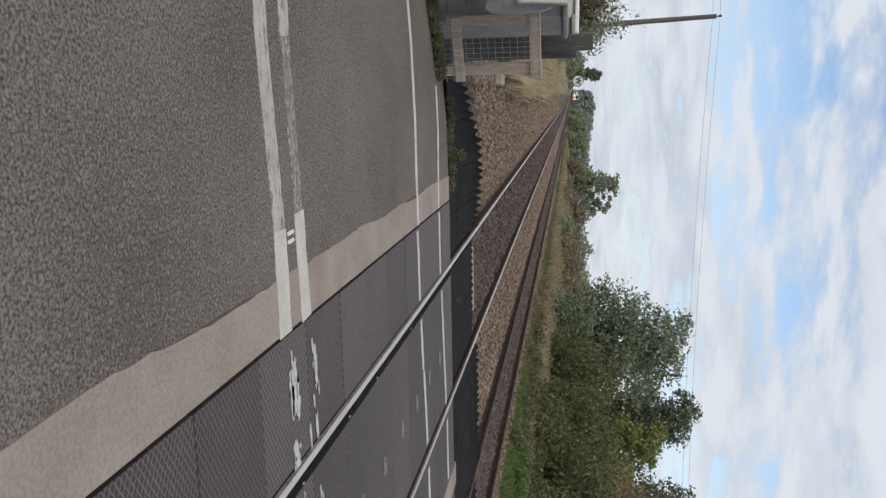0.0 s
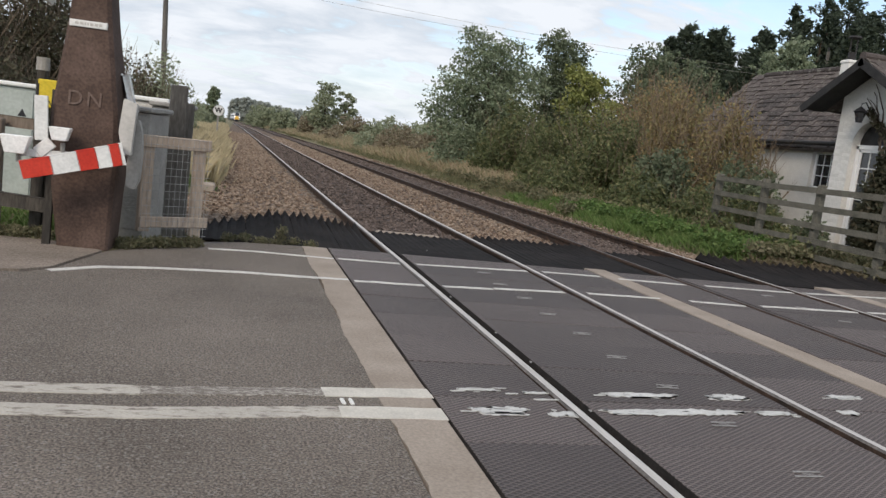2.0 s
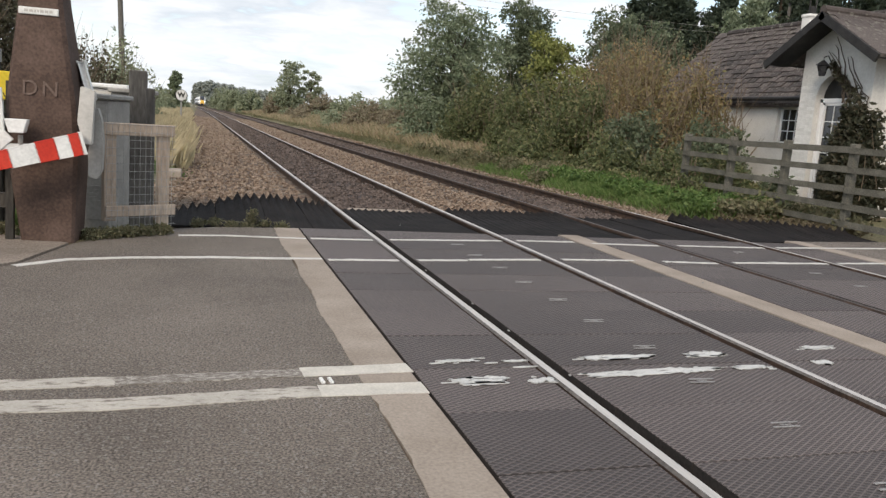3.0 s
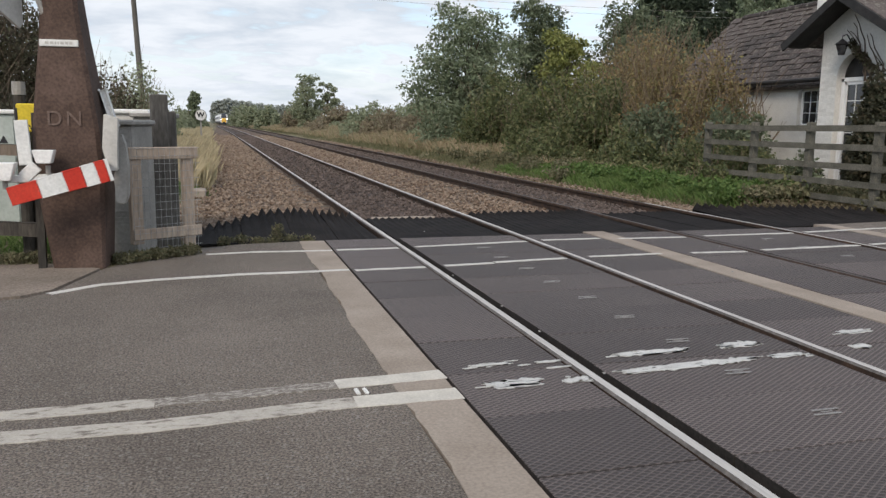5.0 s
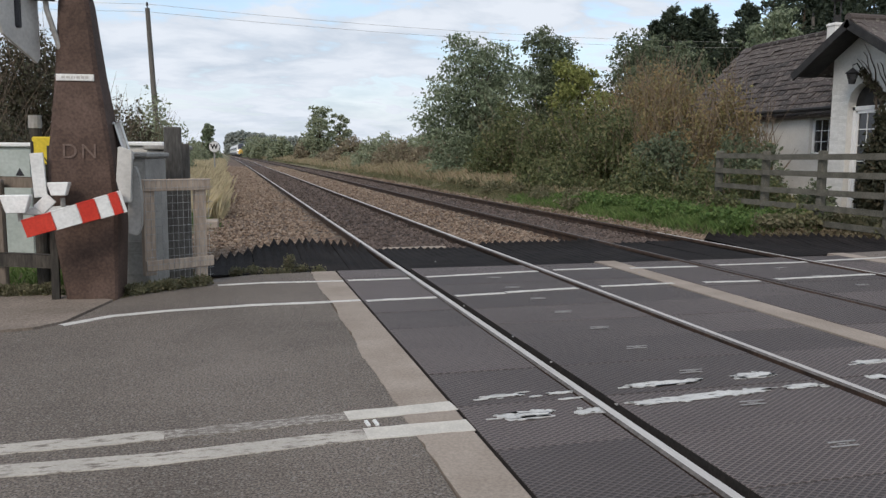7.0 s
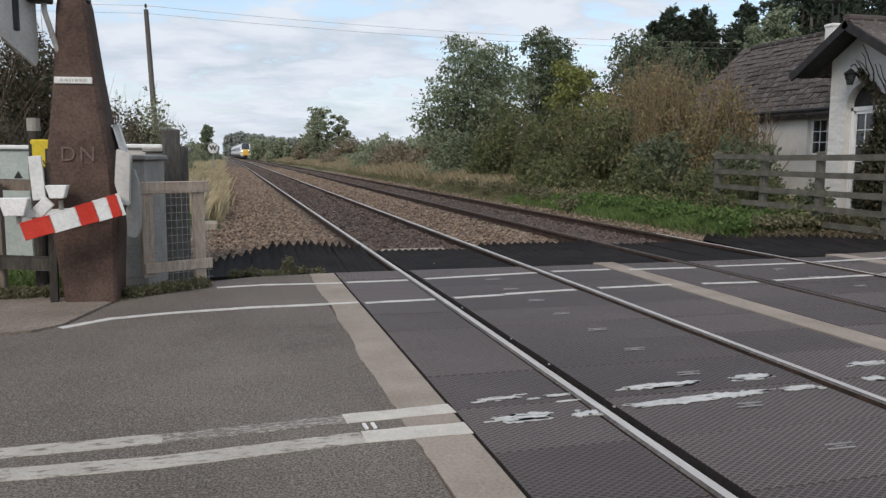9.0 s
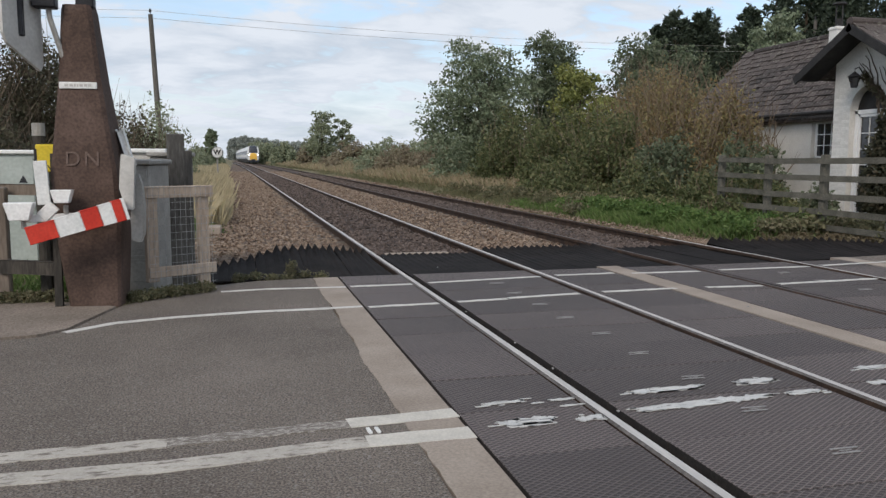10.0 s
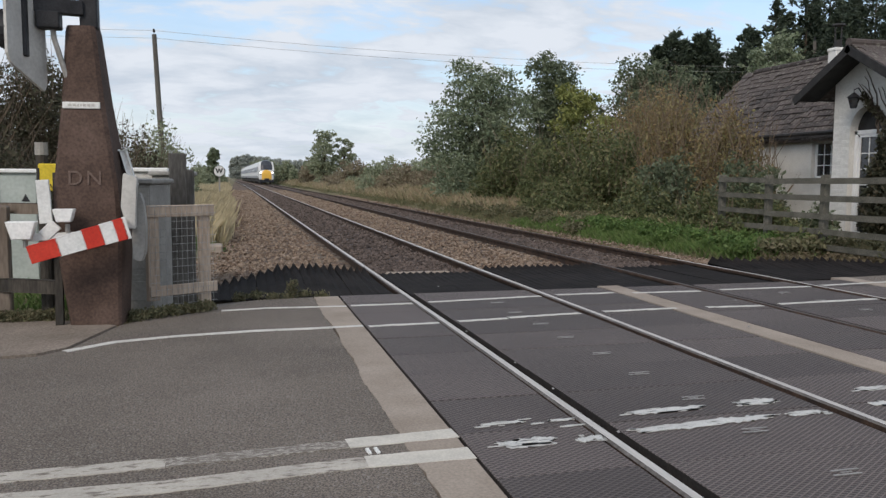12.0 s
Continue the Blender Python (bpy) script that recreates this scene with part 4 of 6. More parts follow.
    for i, (x, y, h, w) in enumerate(((26.6, 50, 9.3, 4.4), (28.2, 50.5, 10.5, 5.2), (30.0, 50, 10.4, 5.4), (31.8, 51, 9.8, 5.2), (33.6, 50, 9.9, 5.4), (36.0, 50, 12.9, 6.4), (38.6, 50, 14.2, 7.4), (41.4, 51, 14.8, 7.6), (44.6, 50, 15.4, 8), (48, 50, 16, 8.5), (36.8, 44, 11.8, 6.4), (39.6, 42, 13.0, 7), (31, 56, 10.4, 8), (46, 43, 14.7, 8.5), (38.4, 36, 12.2, 7), (43, 35, 13.7, 8), (35, 57, 12.0, 8), (42.5, 45, 14.5, 8))):
        conifer(x, y, h, w, 60 + i, "tall dark green conifer behind the cottage")
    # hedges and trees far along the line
    tree(9.2, 105, 7.1, 4.4, LEAF_HEDGE_HAZED, "open-crowned hedgerow tree far along the line", 2600, 0.2, clear=0.3, count=18, seed=41, trunk=0.18, shell=0.2)
    tree(12.2, 107, 5.9, 3.2, LEAF_HEDGE_HAZED, "open-crowned hedgerow tree far along the line", 1800, 0.2, clear=0.3, count=13, seed=42, trunk=0.15, shell=0.2)
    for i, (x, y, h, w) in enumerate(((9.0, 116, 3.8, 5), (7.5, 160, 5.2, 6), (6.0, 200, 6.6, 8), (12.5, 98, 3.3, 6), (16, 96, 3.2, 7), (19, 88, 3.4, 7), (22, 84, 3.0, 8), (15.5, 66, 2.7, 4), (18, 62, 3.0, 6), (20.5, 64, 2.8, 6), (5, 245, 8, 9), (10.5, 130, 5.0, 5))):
        bush(x, y, h, w, w * 0.8, LEAF_HEDGE_HAZED if i % 3 else LEAF_SCRUB_HAZED, "scrubby hedge bush far along the line", 2600, 0.2 if y < 120 else 0.32, count=14, seed=80 + i, twigs=24, shell=0.4)
    bush(10.4, 48, 2.2, 3.4, 4, LEAF_SCRUB_HAZED, "low russet scrub on the bank", 2600, 0.11, count=12, seed=95, twigs=60)
    bush(9.8, 56, 2.4, 4, 4, LEAF_SCRUB_HAZED, "low russet scrub on the bank", 2600, 0.12, count=12, seed=96, twigs=60)
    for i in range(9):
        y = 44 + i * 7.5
        bush(9.4 + 1.6 * math.sin(i * 2.3), y, 1.1 + 0.3 * (i % 3), 2.0, 2.4, LEAF_SCRUB_HAZED if i % 2 else LEAF_HEDGE_HAZED, "small scrub bush on the grassy bank", 900, 0.12, count=8, seed=140 + i, twigs=24, shell=0.3)
    # near side
    bush(-8.3, 17, 4.7, 5.0, 4.4, LEAF_BROWN, "tall dark brown hawthorn hedge", 46000, 0.06, count=30, seed=51, twigs=520, shell=0.3)
    bush(-6.5, 21.0, 4.5, 3.8, 4.0, LEAF_BROWN, "tall dark brown hawthorn hedge", 34000, 0.06, count=24, seed=52, twigs=240, shell=0.3)
    bush(-12.0, 15, 5.0, 5.4, 4.4, LEAF_BROWN, "tall dark brown hawthorn hedge", 42000, 0.06, count=28, seed=53, twigs=520, shell=0.3)
    bush(-16.5, 14, 5.2, 5.4, 4.4, LEAF_BROWN, "tall dark brown hawthorn hedge", 30000, 0.07, count=26, seed=59, twigs=420, shell=0.3)
    bush(-6.6, 14.6, 2.7, 4.2, 2.6, LEAF_BROWN, "dense brown hedge behind the cabinet", 15000, 0.05, count=20, seed=54, twigs=120)
    bush(-10.8, 13.4, 2.9, 4.6, 2.6, LEAF_BROWN, "dense brown hedge behind the gate", 15000, 0.05, count=20, seed=60, twigs=120)
    bush(-5.6, 29, 4.0, 3.2, 4, LEAF_BROWN, "thin hawthorn with few leaves", 3200, 0.08, count=18, seed=55, twigs=240, shell=0.2)
    bush(-5.2, 37, 4.2, 3.4, 4.5, LEAF_HEDGE_HAZED, "green hawthorn beside the line", 4200, 0.1, count=16, seed=56, twigs=90, shell=0.2)
    tree(-4.55, 100, 4.7, 2.2, LEAF_ASH, "small pointed dark tree beside the line", 5200, 0.16, clear=0.02, count=34, seed=57)
    bush(-5.4, 82, 3.0, 3.0, 9, LEAF_HEDGE_HAZED, "overgrown hedge beside the line", 4200, 0.15, count=18, seed=61, twigs=60)
    bush(-4.6, 125, 2.8, 2.6, 12, LEAF_HEDGE_HAZED, "overgrown hedge beside the line", 3200, 0.18, count=16, seed=62, twigs=40)
    bush(-6.4, 48, 3.0, 3.4, 10, LEAF_HEDGE_HAZED, "overgrown hedge beside the line", 4000, 0.14, count=20, seed=58, twigs=60)
    # woods across the end of the view, paled by haze in the leaf colour
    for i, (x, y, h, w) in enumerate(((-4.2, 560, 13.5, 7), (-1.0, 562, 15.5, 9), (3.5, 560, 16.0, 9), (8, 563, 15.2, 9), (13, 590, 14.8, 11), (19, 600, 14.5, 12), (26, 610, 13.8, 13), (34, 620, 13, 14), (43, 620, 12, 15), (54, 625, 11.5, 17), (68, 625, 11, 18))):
        tree(x, y, h, w, LEAF_FAR_HAZED, "grey-green tree at the line's end, haze in its leaf colour", 5200, 0.75, clear=0.01, count=30, seed=120 + i, trunk=0.4, group="far woods")
    # grass
    blades("grass", [(6.5, 8.7, 11.0, 15.5, 6), (6.4, 8.4, 15, 19, 3), (6.3, 7.6, 19, 22, 0.6)], 48000, 0.2, GRASS_GREEN, "bright green grass on the verge", 1, clump=0.65)
    blades("grass", [(5.95, 9.2, 10.8, 18, 2), (5.9, 8.8, 17, 31, 6)], 22000, 0.15, GRASS_OLIVE, "dull olive grass mixed into the verge", 11, clump=0.55)
    blades("grass", [(-5.6, -3.2, 7.4, 12, 3), (-9, -4, 7.2, 14, 4), (-3.3, -1.85, 14.6, 17.2, 1.6)], 19000, 0.14, GRASS_GREEN, "green grass behind the gate", 2)
    blades("dry_grass", [(-4.8, -2.0, 16.4, 40, 8), (-5, -2.2, 40, 110, 4)], 40000, 0.6, GRASS_DRY, "tall pale dry grass beside the ballast", 3, lean=0.25, clump=0.5)
    blades("dry_grass", [(7.2, 12, 27, 50, 5), (7.0, 17, 50, 110, 7), (7.0, 20, 110, 220, 4)], 60000, 0.5, GRASS_BANK, "tan and brown dry grass on the bank", 4, lean=0.3, clump=0.6)
    blades("dry_grass", [(7.8, 8.9, 15, 28, 3)], 700, 0.35, GRASS_BANK, "straggling dry stalks along the verge", 5, lean=0.5, clump=0.7)
    blades("grass", [(6.2, 9.5, 28, 60, 5), (6.4, 9.5, 60, 160, 3)], 17000, 0.2, GRASS_OLIVE, "dull olive grass at the edge of the ballast", 6, clump=0.6)
    weeds([(6.3 + 2.4 * ((i * 0.618) % 1), 17.5 + i * 0.55, None, 0.4, 0.5, 0.14) for i in range(24)], 5200, 0.055, WEED, "low leafy weeds between ballast and brambles", 10)
    weeds([(7.9 + 0.9 * ((i * 0.618) % 1), 11.2 + i * 0.4, None, 0.32, 0.35, 0.22) for i in range(18)], 4200, 0.05, LEAF_BRAMBLE, "trailing brambles at the edge of the grass", 12)
    weeds([(6.5 + 2.3 * ((i * 0.618) % 1), 11.1 + i * 0.2, None, 0.3, 0.3, 0.12) for i in range(40)], 9000, 0.045, LEAF_VERGE, "leafy green weeds in the verge grass", 13)
    weeds([(6.7 + 0.25 * (i % 9), 9.7 + 0.45 * (i // 9) + 0.2 * math.sin(i * 1.9), -0.03, 0.22, 0.24, 0.09) for i in range(36)], 5200, 0.04, LEAF_LITTER, "brown leaf litter and dead stalks below the fence", 14)
    bush(8.75, 13.6, 1.25, 0.9, 1.8, LEAF_BRAMBLE, "brambles growing through the rail fence", 4200, 0.05, count=12, seed=35, twigs=60)
    bush(7.75, 13.6, 0.75, 0.8, 1.3, LEAF_BRAMBLE, "straggling brambles before the rail fence", 2200, 0.045, count=9, seed=36, twigs=50)
    weeds([(-1.75 + 0.17 * i, 7.95 + 0.1 * math.sin(i * 2), 0.0, 0.09, 0.08, 0.06) for i in range(6)] + [(-1.2, 7.98, 0.08, 0.07, 0.07, 0.1)], 2000, 0.015, WEED, "straggling weeds before the guard", 7)
    weeds([(-2.65 + 0.14 * i, 6.78 + 0.1 * i, 0.04, 0.12, 0.12, 0.06) for i in range(5)] + [(-3.35 - 0.16 * i, 6.88, 0.05, 0.13, 0.08, 0.07) for i in range(4)], 6500, 0.015, WEED, "weeds and dead leaves along the path", 8)
    weeds([(6.9 + 0.3 * i, 10.95, None, 0.25, 0.25, 0.16) for i in range(8)] + [(8.2, 9.5, 0.1, 0.3, 0.3, 0.15), (8.5, 10.3, 0.15, 0.3, 0.4, 0.2)], 2200, 0.05, WEED, "leafy weeds along the guard", 9)


build_plants()


# ---- cottage ----
def wall_with_holes(x0, x1, z0, z1, thick, holes):
    """A wall in the xz plane, y from 0 to thick, with rectangular holes (xa, xb, za, zb)."""
    bm = bmesh.new()
    xs = sorted({x0, x1, *[h[0] for h in holes], *[h[1] for h in holes]})
    zs = sorted({z0, z1, *[h[2] for h in holes], *[h[3] for h in holes]})
    for a, b in zip(xs, xs[1:]):
        for c, d in zip(zs, zs[1:]):
            if not any(h[0] <= (a + b) / 2 <= h[1] and h[2] <= (c + d) / 2 <= h[3] for h in holes):
                box(bm, a, 0, c, b, thick, d)
    bmesh.ops.remove_doubles(bm, verts=bm.verts[:], dist=1e-5)
    return bm


def window(parent, m, w, h, cols, rows, name="window"):
    """A white frame with glazing bars before dark panes; x across, y into the wall."""
    bm = bmesh.new()
    for a in ((0, 0, 0.06, h), (w - 0.06, 0, w, h), (0, 0, w, 0.06), (0, h - 0.06, w, h)):
        box(bm, a[0], 0, a[1], a[2], 0.07, a[3], 0.006)
    win = part(name, bm, UPVC, parent, "white window frame with small panes", m)
    for i in range(1, cols):
        x = 0.06 + (w - 0.12) * i / cols
        part("glazing_bar", boxed(x - 0.009, 0.02, 0.06, x + 0.009, 0.05, h - 0.06), UPVC, win)
    for j in range(1, rows):
        z = 0.06 + (h - 0.12) * j / rows
        part("glazing_bar", boxed(0.06, 0.022, z - 0.009, w - 0.06, 0.048, z + 0.009), UPVC, win)
    for i in range(cols):
        for j in range(rows):
            a, b = 0.06 + (w - 0.12) * i / cols, 0.06 + (w - 0.12) * (i + 1) / cols
            c, d = 0.06 + (h - 0.12) * j / rows, 0.06 + (h - 0.12) * (j + 1) / rows
            part("pane", boxed(a, 0.034, c, b, 0.038, d), GLASS, win)
    return win


def cottage():
    """Long low wing beside the line with a gabled porch that looks at the tracks."""
    H = empty("cottage", pose(0, 0, 0), "whitewashed brick cottage with slate roof and gabled porch", "house")
    face = lambda x, y: Matrix.Translation((x, y, 0)) @ Matrix.Rotation(radians(-90), 4, "Z")     # local x runs towards -y, y into the house
    WX, WY0, WY1, EAVE, RX, RZ = 11.9, 8.0, 21.9, 2.45, 14.1, 4.62
    w = part("wall", wall_with_holes(0, WY1 - WY0, -0.5, EAVE, 0.3, [(WY1 - 16.1, WY1 - 15.05, 1.3, 2.2), (WY1 - 19.4, WY1 - 18.5, 1.2, 2.1)]), BRICKWHITE, H, "", face(WX, WY1))
    gable = bmesh.new()
    prism(gable, [(WX, -0.5), (2 * RX - WX, -0.5), (2 * RX - WX, EAVE), (RX, RZ - 0.06), (WX, EAVE)], 0, 0.3, Matrix.Translation((0, WY1 + 0.0, 0)) @ Matrix.Rotation(radians(90), 4, "X"))
    part("wall", gable, BRICKWHITE, H)
    part("wall", boxed(2 * RX - WX - 0.3, WY0, -0.5, 2 * RX - WX, WY1, EAVE), BRICKWHITE, H)
    window(H, face(WX + 0.1, 16.1) @ Matrix.Translation((0, 0, 1.3)), 1.05, 0.9, 4, 3)
    window(H, face(WX + 0.1, 19.4) @ Matrix.Translation((0, 0, 1.2)), 0.9, 0.9, 3, 3)
    part("window_sill", boxed(WX - 0.06, 15.0, 1.24, WX + 0.1, 16.15, 1.3, 0.01), UPVC, H)
    # wing roof
    pitch = math.atan2(RZ - EAVE, RX - WX)
    slope = math.hypot(RZ - EAVE, RX - WX) + 0.28
    under = bmesh.new()
    for s in (1, -1):
        m = Matrix.Translation((RX, 0, RZ)) @ Matrix.Rotation(s * pitch, 4, "Y")
        box(under, *((-slope, WY0, -0.1, 0, WY1 + 0.15, -0.02) if s == -1 else (0, WY0, -0.1, slope, WY1 + 0.15, -0.02)), m=m)
    roof = part("roof", under, SLATE, H)
    tile = boxed(0, 0, 0, 0.26, 0.27, 0.016, 0.004)
    tile_me = bpy.data.meshes.new("slate")
    tile.to_mesh(tile_me); tile.free()
    tile_me.materials.append(SLATE)
    rng = random.Random(5)
    base = Matrix.Translation((RX, 0, RZ)) @ Matrix.Rotation(-pitch, 4, "Y")
    rows, count, rest = int(slope / 0.21), 0, bmesh.new()
    for j in range(rows):
        for k in range(int((WY1 + 0.1 - 13.2) / 0.28)):
            y = 13.2 + (k + 0.5 * (j % 2)) * 0.28
            m = base @ Matrix.Translation((-slope + j * 0.21, y, 0.004 + rng.uniform(0, 0.018))) @ pose(0, 0, 0, rng.uniform(-3, 3), 4.5 + rng.uniform(-1.2, 3.0), rng.uniform(-5, 5))
            if count < 290 and y < 20:
                ob = new("slate", tile_me)
                ob.parent, ob.matrix_basis = roof, m
                count += 1
            else:
                box(rest, 0, 0, 0, 0.26, 0.27, 0.016, m=m)
    part("roof_covering", rest, SLATE, roof)["kind"] = "stuff"
    bm = bmesh.new()
    for k in range(int((WY1 - WY0) / 0.45)):
        tube(bm, [(RX, WY0 + k * 0.45, RZ - 0.02), (RX, WY0 + k * 0.45 + 0.44, RZ - 0.02)], [0.11, 0.1], 10)
    part("ridge_tiles", bm, SLATE, roof)
    bm = tube(bmesh.new(), [(WX - 0.24, 14.0, EAVE - 0.07), (WX - 0.24, WY1 + 0.1, EAVE - 0.07)], [0.055, 0.055], 8)
    part("gutter", bm, DARKWOOD, H, "black gutter")
    # porch
    PX, CY, HW, AP, EV = 10.8, 13.12, 0.98, 4.03, 3.1
    k = (AP - EV) / 1.6
    top = lambda y: AP - 0.14 - k * abs(y - CY)
    front = bmesh.new()
    AR, SP = 0.5, 2.3              # the arch's radius and where it springs
    arch = [(CY - AR, SP)] + [(CY - AR * math.cos(a), SP + AR * math.sin(a)) for a in (math.pi * i / 16 for i in range(1, 16))] + [(CY + AR, SP)]
    m = Matrix(((0, 0, 1, PX), (1, 0, 0, 0), (0, 1, 0, 0), (0, 0, 0, 1)))
    for ya, yb in ((CY - HW, CY - AR), (CY + AR, CY + HW)):
        prism(front, [(ya, -0.5), (yb, -0.5), (yb, top(yb)), (ya, top(ya))], 0, 0.28, m)
    for (ya, za), (yb, zb) in zip(arch, arch[1:]):
        prism(front, [(ya, za), (yb, zb), (yb, top(yb)), (ya, top(ya))], 0, 0.28, m)
    bmesh.ops.remove_doubles(front, verts=front.verts[:], dist=0.0005)
    bmesh.ops.recalc_face_normals(front, faces=front.faces[:])
    part("porch_wall", front, BRICKWHITE, H, "whitewashed gable with an arched doorway")
    for s in (-1, 1):
        y = CY + s * HW
        part("porch_wall", boxed(PX + 0.28, min(y, y - s * 0.25), -0.5, WX + 1.6, max(y, y - s * 0.25), top(y)), BRICKWHITE, H)
    # brick courses stand out of the whitewash on the gable's corner
    brick = boxed(0, 0, 0, 0.006, 0.215, 0.065, 0.002)
    brick_me = bpy.data.meshes.new("brick")
    brick.to_mesh(brick_me); brick.free()
    brick_me.materials.append(BRICKWHITE)
    pw = H.children[-1]
    for j in range(36):
        for i in range(3):
            y = CY + 0.51 + i * 0.225 + (0.11 if j % 2 else 0)
            if y + 0.215 < CY + HW + 0.01:
                ob = new("brick", brick_me)
                ob.parent, ob.matrix_basis = pw, pose(PX - 0.004, y, 0.1 + j * 0.075)
    for s in (-1, 1):
        bm = bmesh.new()
        a = math.atan(k)
        m = Matrix.Translation((0, CY, AP)) @ Matrix.Rotation(-s * a, 4, "X")
        box(bm, PX - 0.55, min(0, s * 1.86), -0.09, RX, max(0, s * 1.86), -0.02, m=m)
        porch = part("porch_roof", bm, SLATE, H, "mossy slate porch roof")
        tiles = bmesh.new()
        for j in range(9):
            for i in range(12):
                x = PX - 0.57 + i * 0.28 + 0.14 * (j % 2)
                y0 = s * (1.86 - j * 0.205)
                box(tiles, x, min(y0, y0 - s * 0.25), 0, x + 0.27, max(y0, y0 - s * 0.25), 0.016, m=m @ Matrix.Translation((0, 0, -0.014 + rng.uniform(0, 0.008))) @ pose(0, 0, 0, s * -2.5))
        part("roof_covering", tiles, SLATE, porch)["kind"] = "stuff"
        verge = bmesh.new()
        box(verge, PX - 0.6, min(0, s * 1.88), -0.2, PX - 0.55, max(0, s * 1.88), -0.03, 0.006, m=m)
        part("bargeboard", verge, DARKWOOD, H, "black painted bargeboard")
        soffit = bmesh.new()
        box(soffit, PX - 0.55, min(0.02 * s, s * 1.84), -0.13, PX + 0.0, max(0.02 * s, s * 1.84), -0.095, m=m)
        part("soffit", soffit, DARKWOOD, H, "black painted soffit")
    bm = tube(bmesh.new(), [(PX - 0.58, CY, AP), (RX, CY, AP)], [0.09, 0.09], 10)
    part("ridge_tiles", bm, SLATE, H)
    # doorway: fanlight, frame, glazed door
    bm = prism(bmesh.new(), [(p[0], p[1]) for p in arch], 0, 0.03, Matrix(((0, 0, 1, PX + 0.2), (1, 0, 0, 0), (0, 1, 0, 0), (0, 0, 0, 1))))
    part("fanlight", bm, DARKWOOD, H, "dark boarded fanlight")
    bm = bmesh.new()
    for a in ((CY - 0.49, 0.0, CY - 0.41, 2.3), (CY + 0.41, 0.0, CY + 0.49, 2.3), (CY - 0.49, 2.22, CY + 0.49, 2.31)):
        box(bm, PX + 0.12, a[0], a[1], PX + 0.2, a[2], a[3], 0.006)
    part("door_frame", bm, UPVC, H, "white door frame")
    window(H, face(PX + 0.14, CY + 0.41) @ Matrix.Translation((0, 0, 0.12)), 0.82, 2.1, 3, 6, "door")
    part("step", boxed(PX - 0.3, CY - 0.7, -0.4, PX + 0.3, CY + 0.7, 0.1, 0.01), CONCRETE, H)
    # chimney with a cowl
    bm = boxed(12.7, 16.38, 3.0, 13.0, 16.66, 4.56, 0.01)
    box(bm, 12.68, 16.36, 4.48, 13.02, 16.68, 4.54, 0.01)
    chim = part("chimney", bm, BRICKWHITE, H, "white chimney stack")
    bm = tube(bmesh.new(), [(12.85, 16.5, 4.58), (12.85, 16.5, 4.75)], [0.1, 0.09], 10)
    for a in range(4):
        tube(bm, [(12.85 + 0.1 * math.cos(a * 1.57), 16.5 + 0.1 * math.sin(a * 1.57), 4.72), (12.85 + 0.1 * math.cos(a * 1.57), 16.5 + 0.1 * math.sin(a * 1.57), 5.1)], [0.012, 0.012], 5)
    tube(bm, [(12.85, 16.5, 5.1), (12.85, 16.5, 5.15)], [0.17, 0.13], 10)
    part("cowl", bm, DARKWOOD, chim, "dark metal chimney cowl")
    # lantern over the door, bare climber
    L = empty("wall_lantern", pose(PX - 0.26, CY + 0.14, 2.86), "black wall lantern over the cottage door", "lantern")
    bm = tube(bmesh.new(), [(0.26, 0, 0.1), (0.1, 0, 0.3), (0, 0, 0.26), (0, 0, 0.2)], [0.012] * 4, 6)
    part("bracket", bm, BLACK, L)
    part("lamp_case", tube(bmesh.new(), [(0, 0, -0.12), (0, 0, 0.08), (0, 0, 0.1), (0, 0, 0.2)], [0.06, 0.11, 0.14, 0.02], 6), BLACK, L)
    part("lamp_glass", tube(bmesh.new(), [(0, 0, -0.1), (0, 0, 0.07)], [0.062, 0.112], 6), GLASS, L)
    C = empty("climber", pose(PX, CY, 0), "bare climbing stems on the white gable", "plant")
    for i in range(7):
        p = Vector((-0.02, -1.0 + 0.12 * i, 1.6 + 0.1 * i))
        pts = [p]
        for j in range(9):
            p = p + Vector((0, rng.uniform(-0.06, 0.17), rng.uniform(0.05, 0.24)))
            if p.z > top(CY + p.y) - 0.12:
                break
            pts.append(p.copy())
        if len(pts) > 2:
            part("stem", tube(bmesh.new(), pts, [0.02 - 0.0015 * j for j in range(len(pts))], 5), BARK, C)
    leaves("foliage", [(-0.05, -0.7 + 0.16 * i, 2.3 + 0.13 * i, 0.06, 0.12, 0.12) for i in range(6)], 260, 0.05, LEAF_BROWN, C, 9, shell=0.1)
    return H


cottage()


def rail_fence(x, y0, n, step, label):
    F = empty("rail_fence", pose(0, 0, 0), label, "fence")
    rng = random.Random(3)
    for i in range(n):
        y = y0 + i * step
        z = ground_height(x, y) - 0.3
        part("post", boxed(x - 0.06, y - 0.06, z, x + 0.06, y + 0.06, 1.36, 0.012), TIMBER_FENCE, F)
        if i < n - 1:
            for h in (1.25, 0.95, 0.65, 0.37, 0.11):
                bm = beam(bmesh.new(), (x - 0.08, y + 0.003, h + rng.uniform(-0.015, 0.015)), (x - 0.08, y + step - 0.003, h + rng.uniform(-0.015, 0.015)), 0.036, 0.088, 0.006)
                part("rail", bm, TIMBER_FENCE, F)
    return F


rail_fence(8.05, 8.0, 5, 1.5, "weathered grey-green post and rail fence")


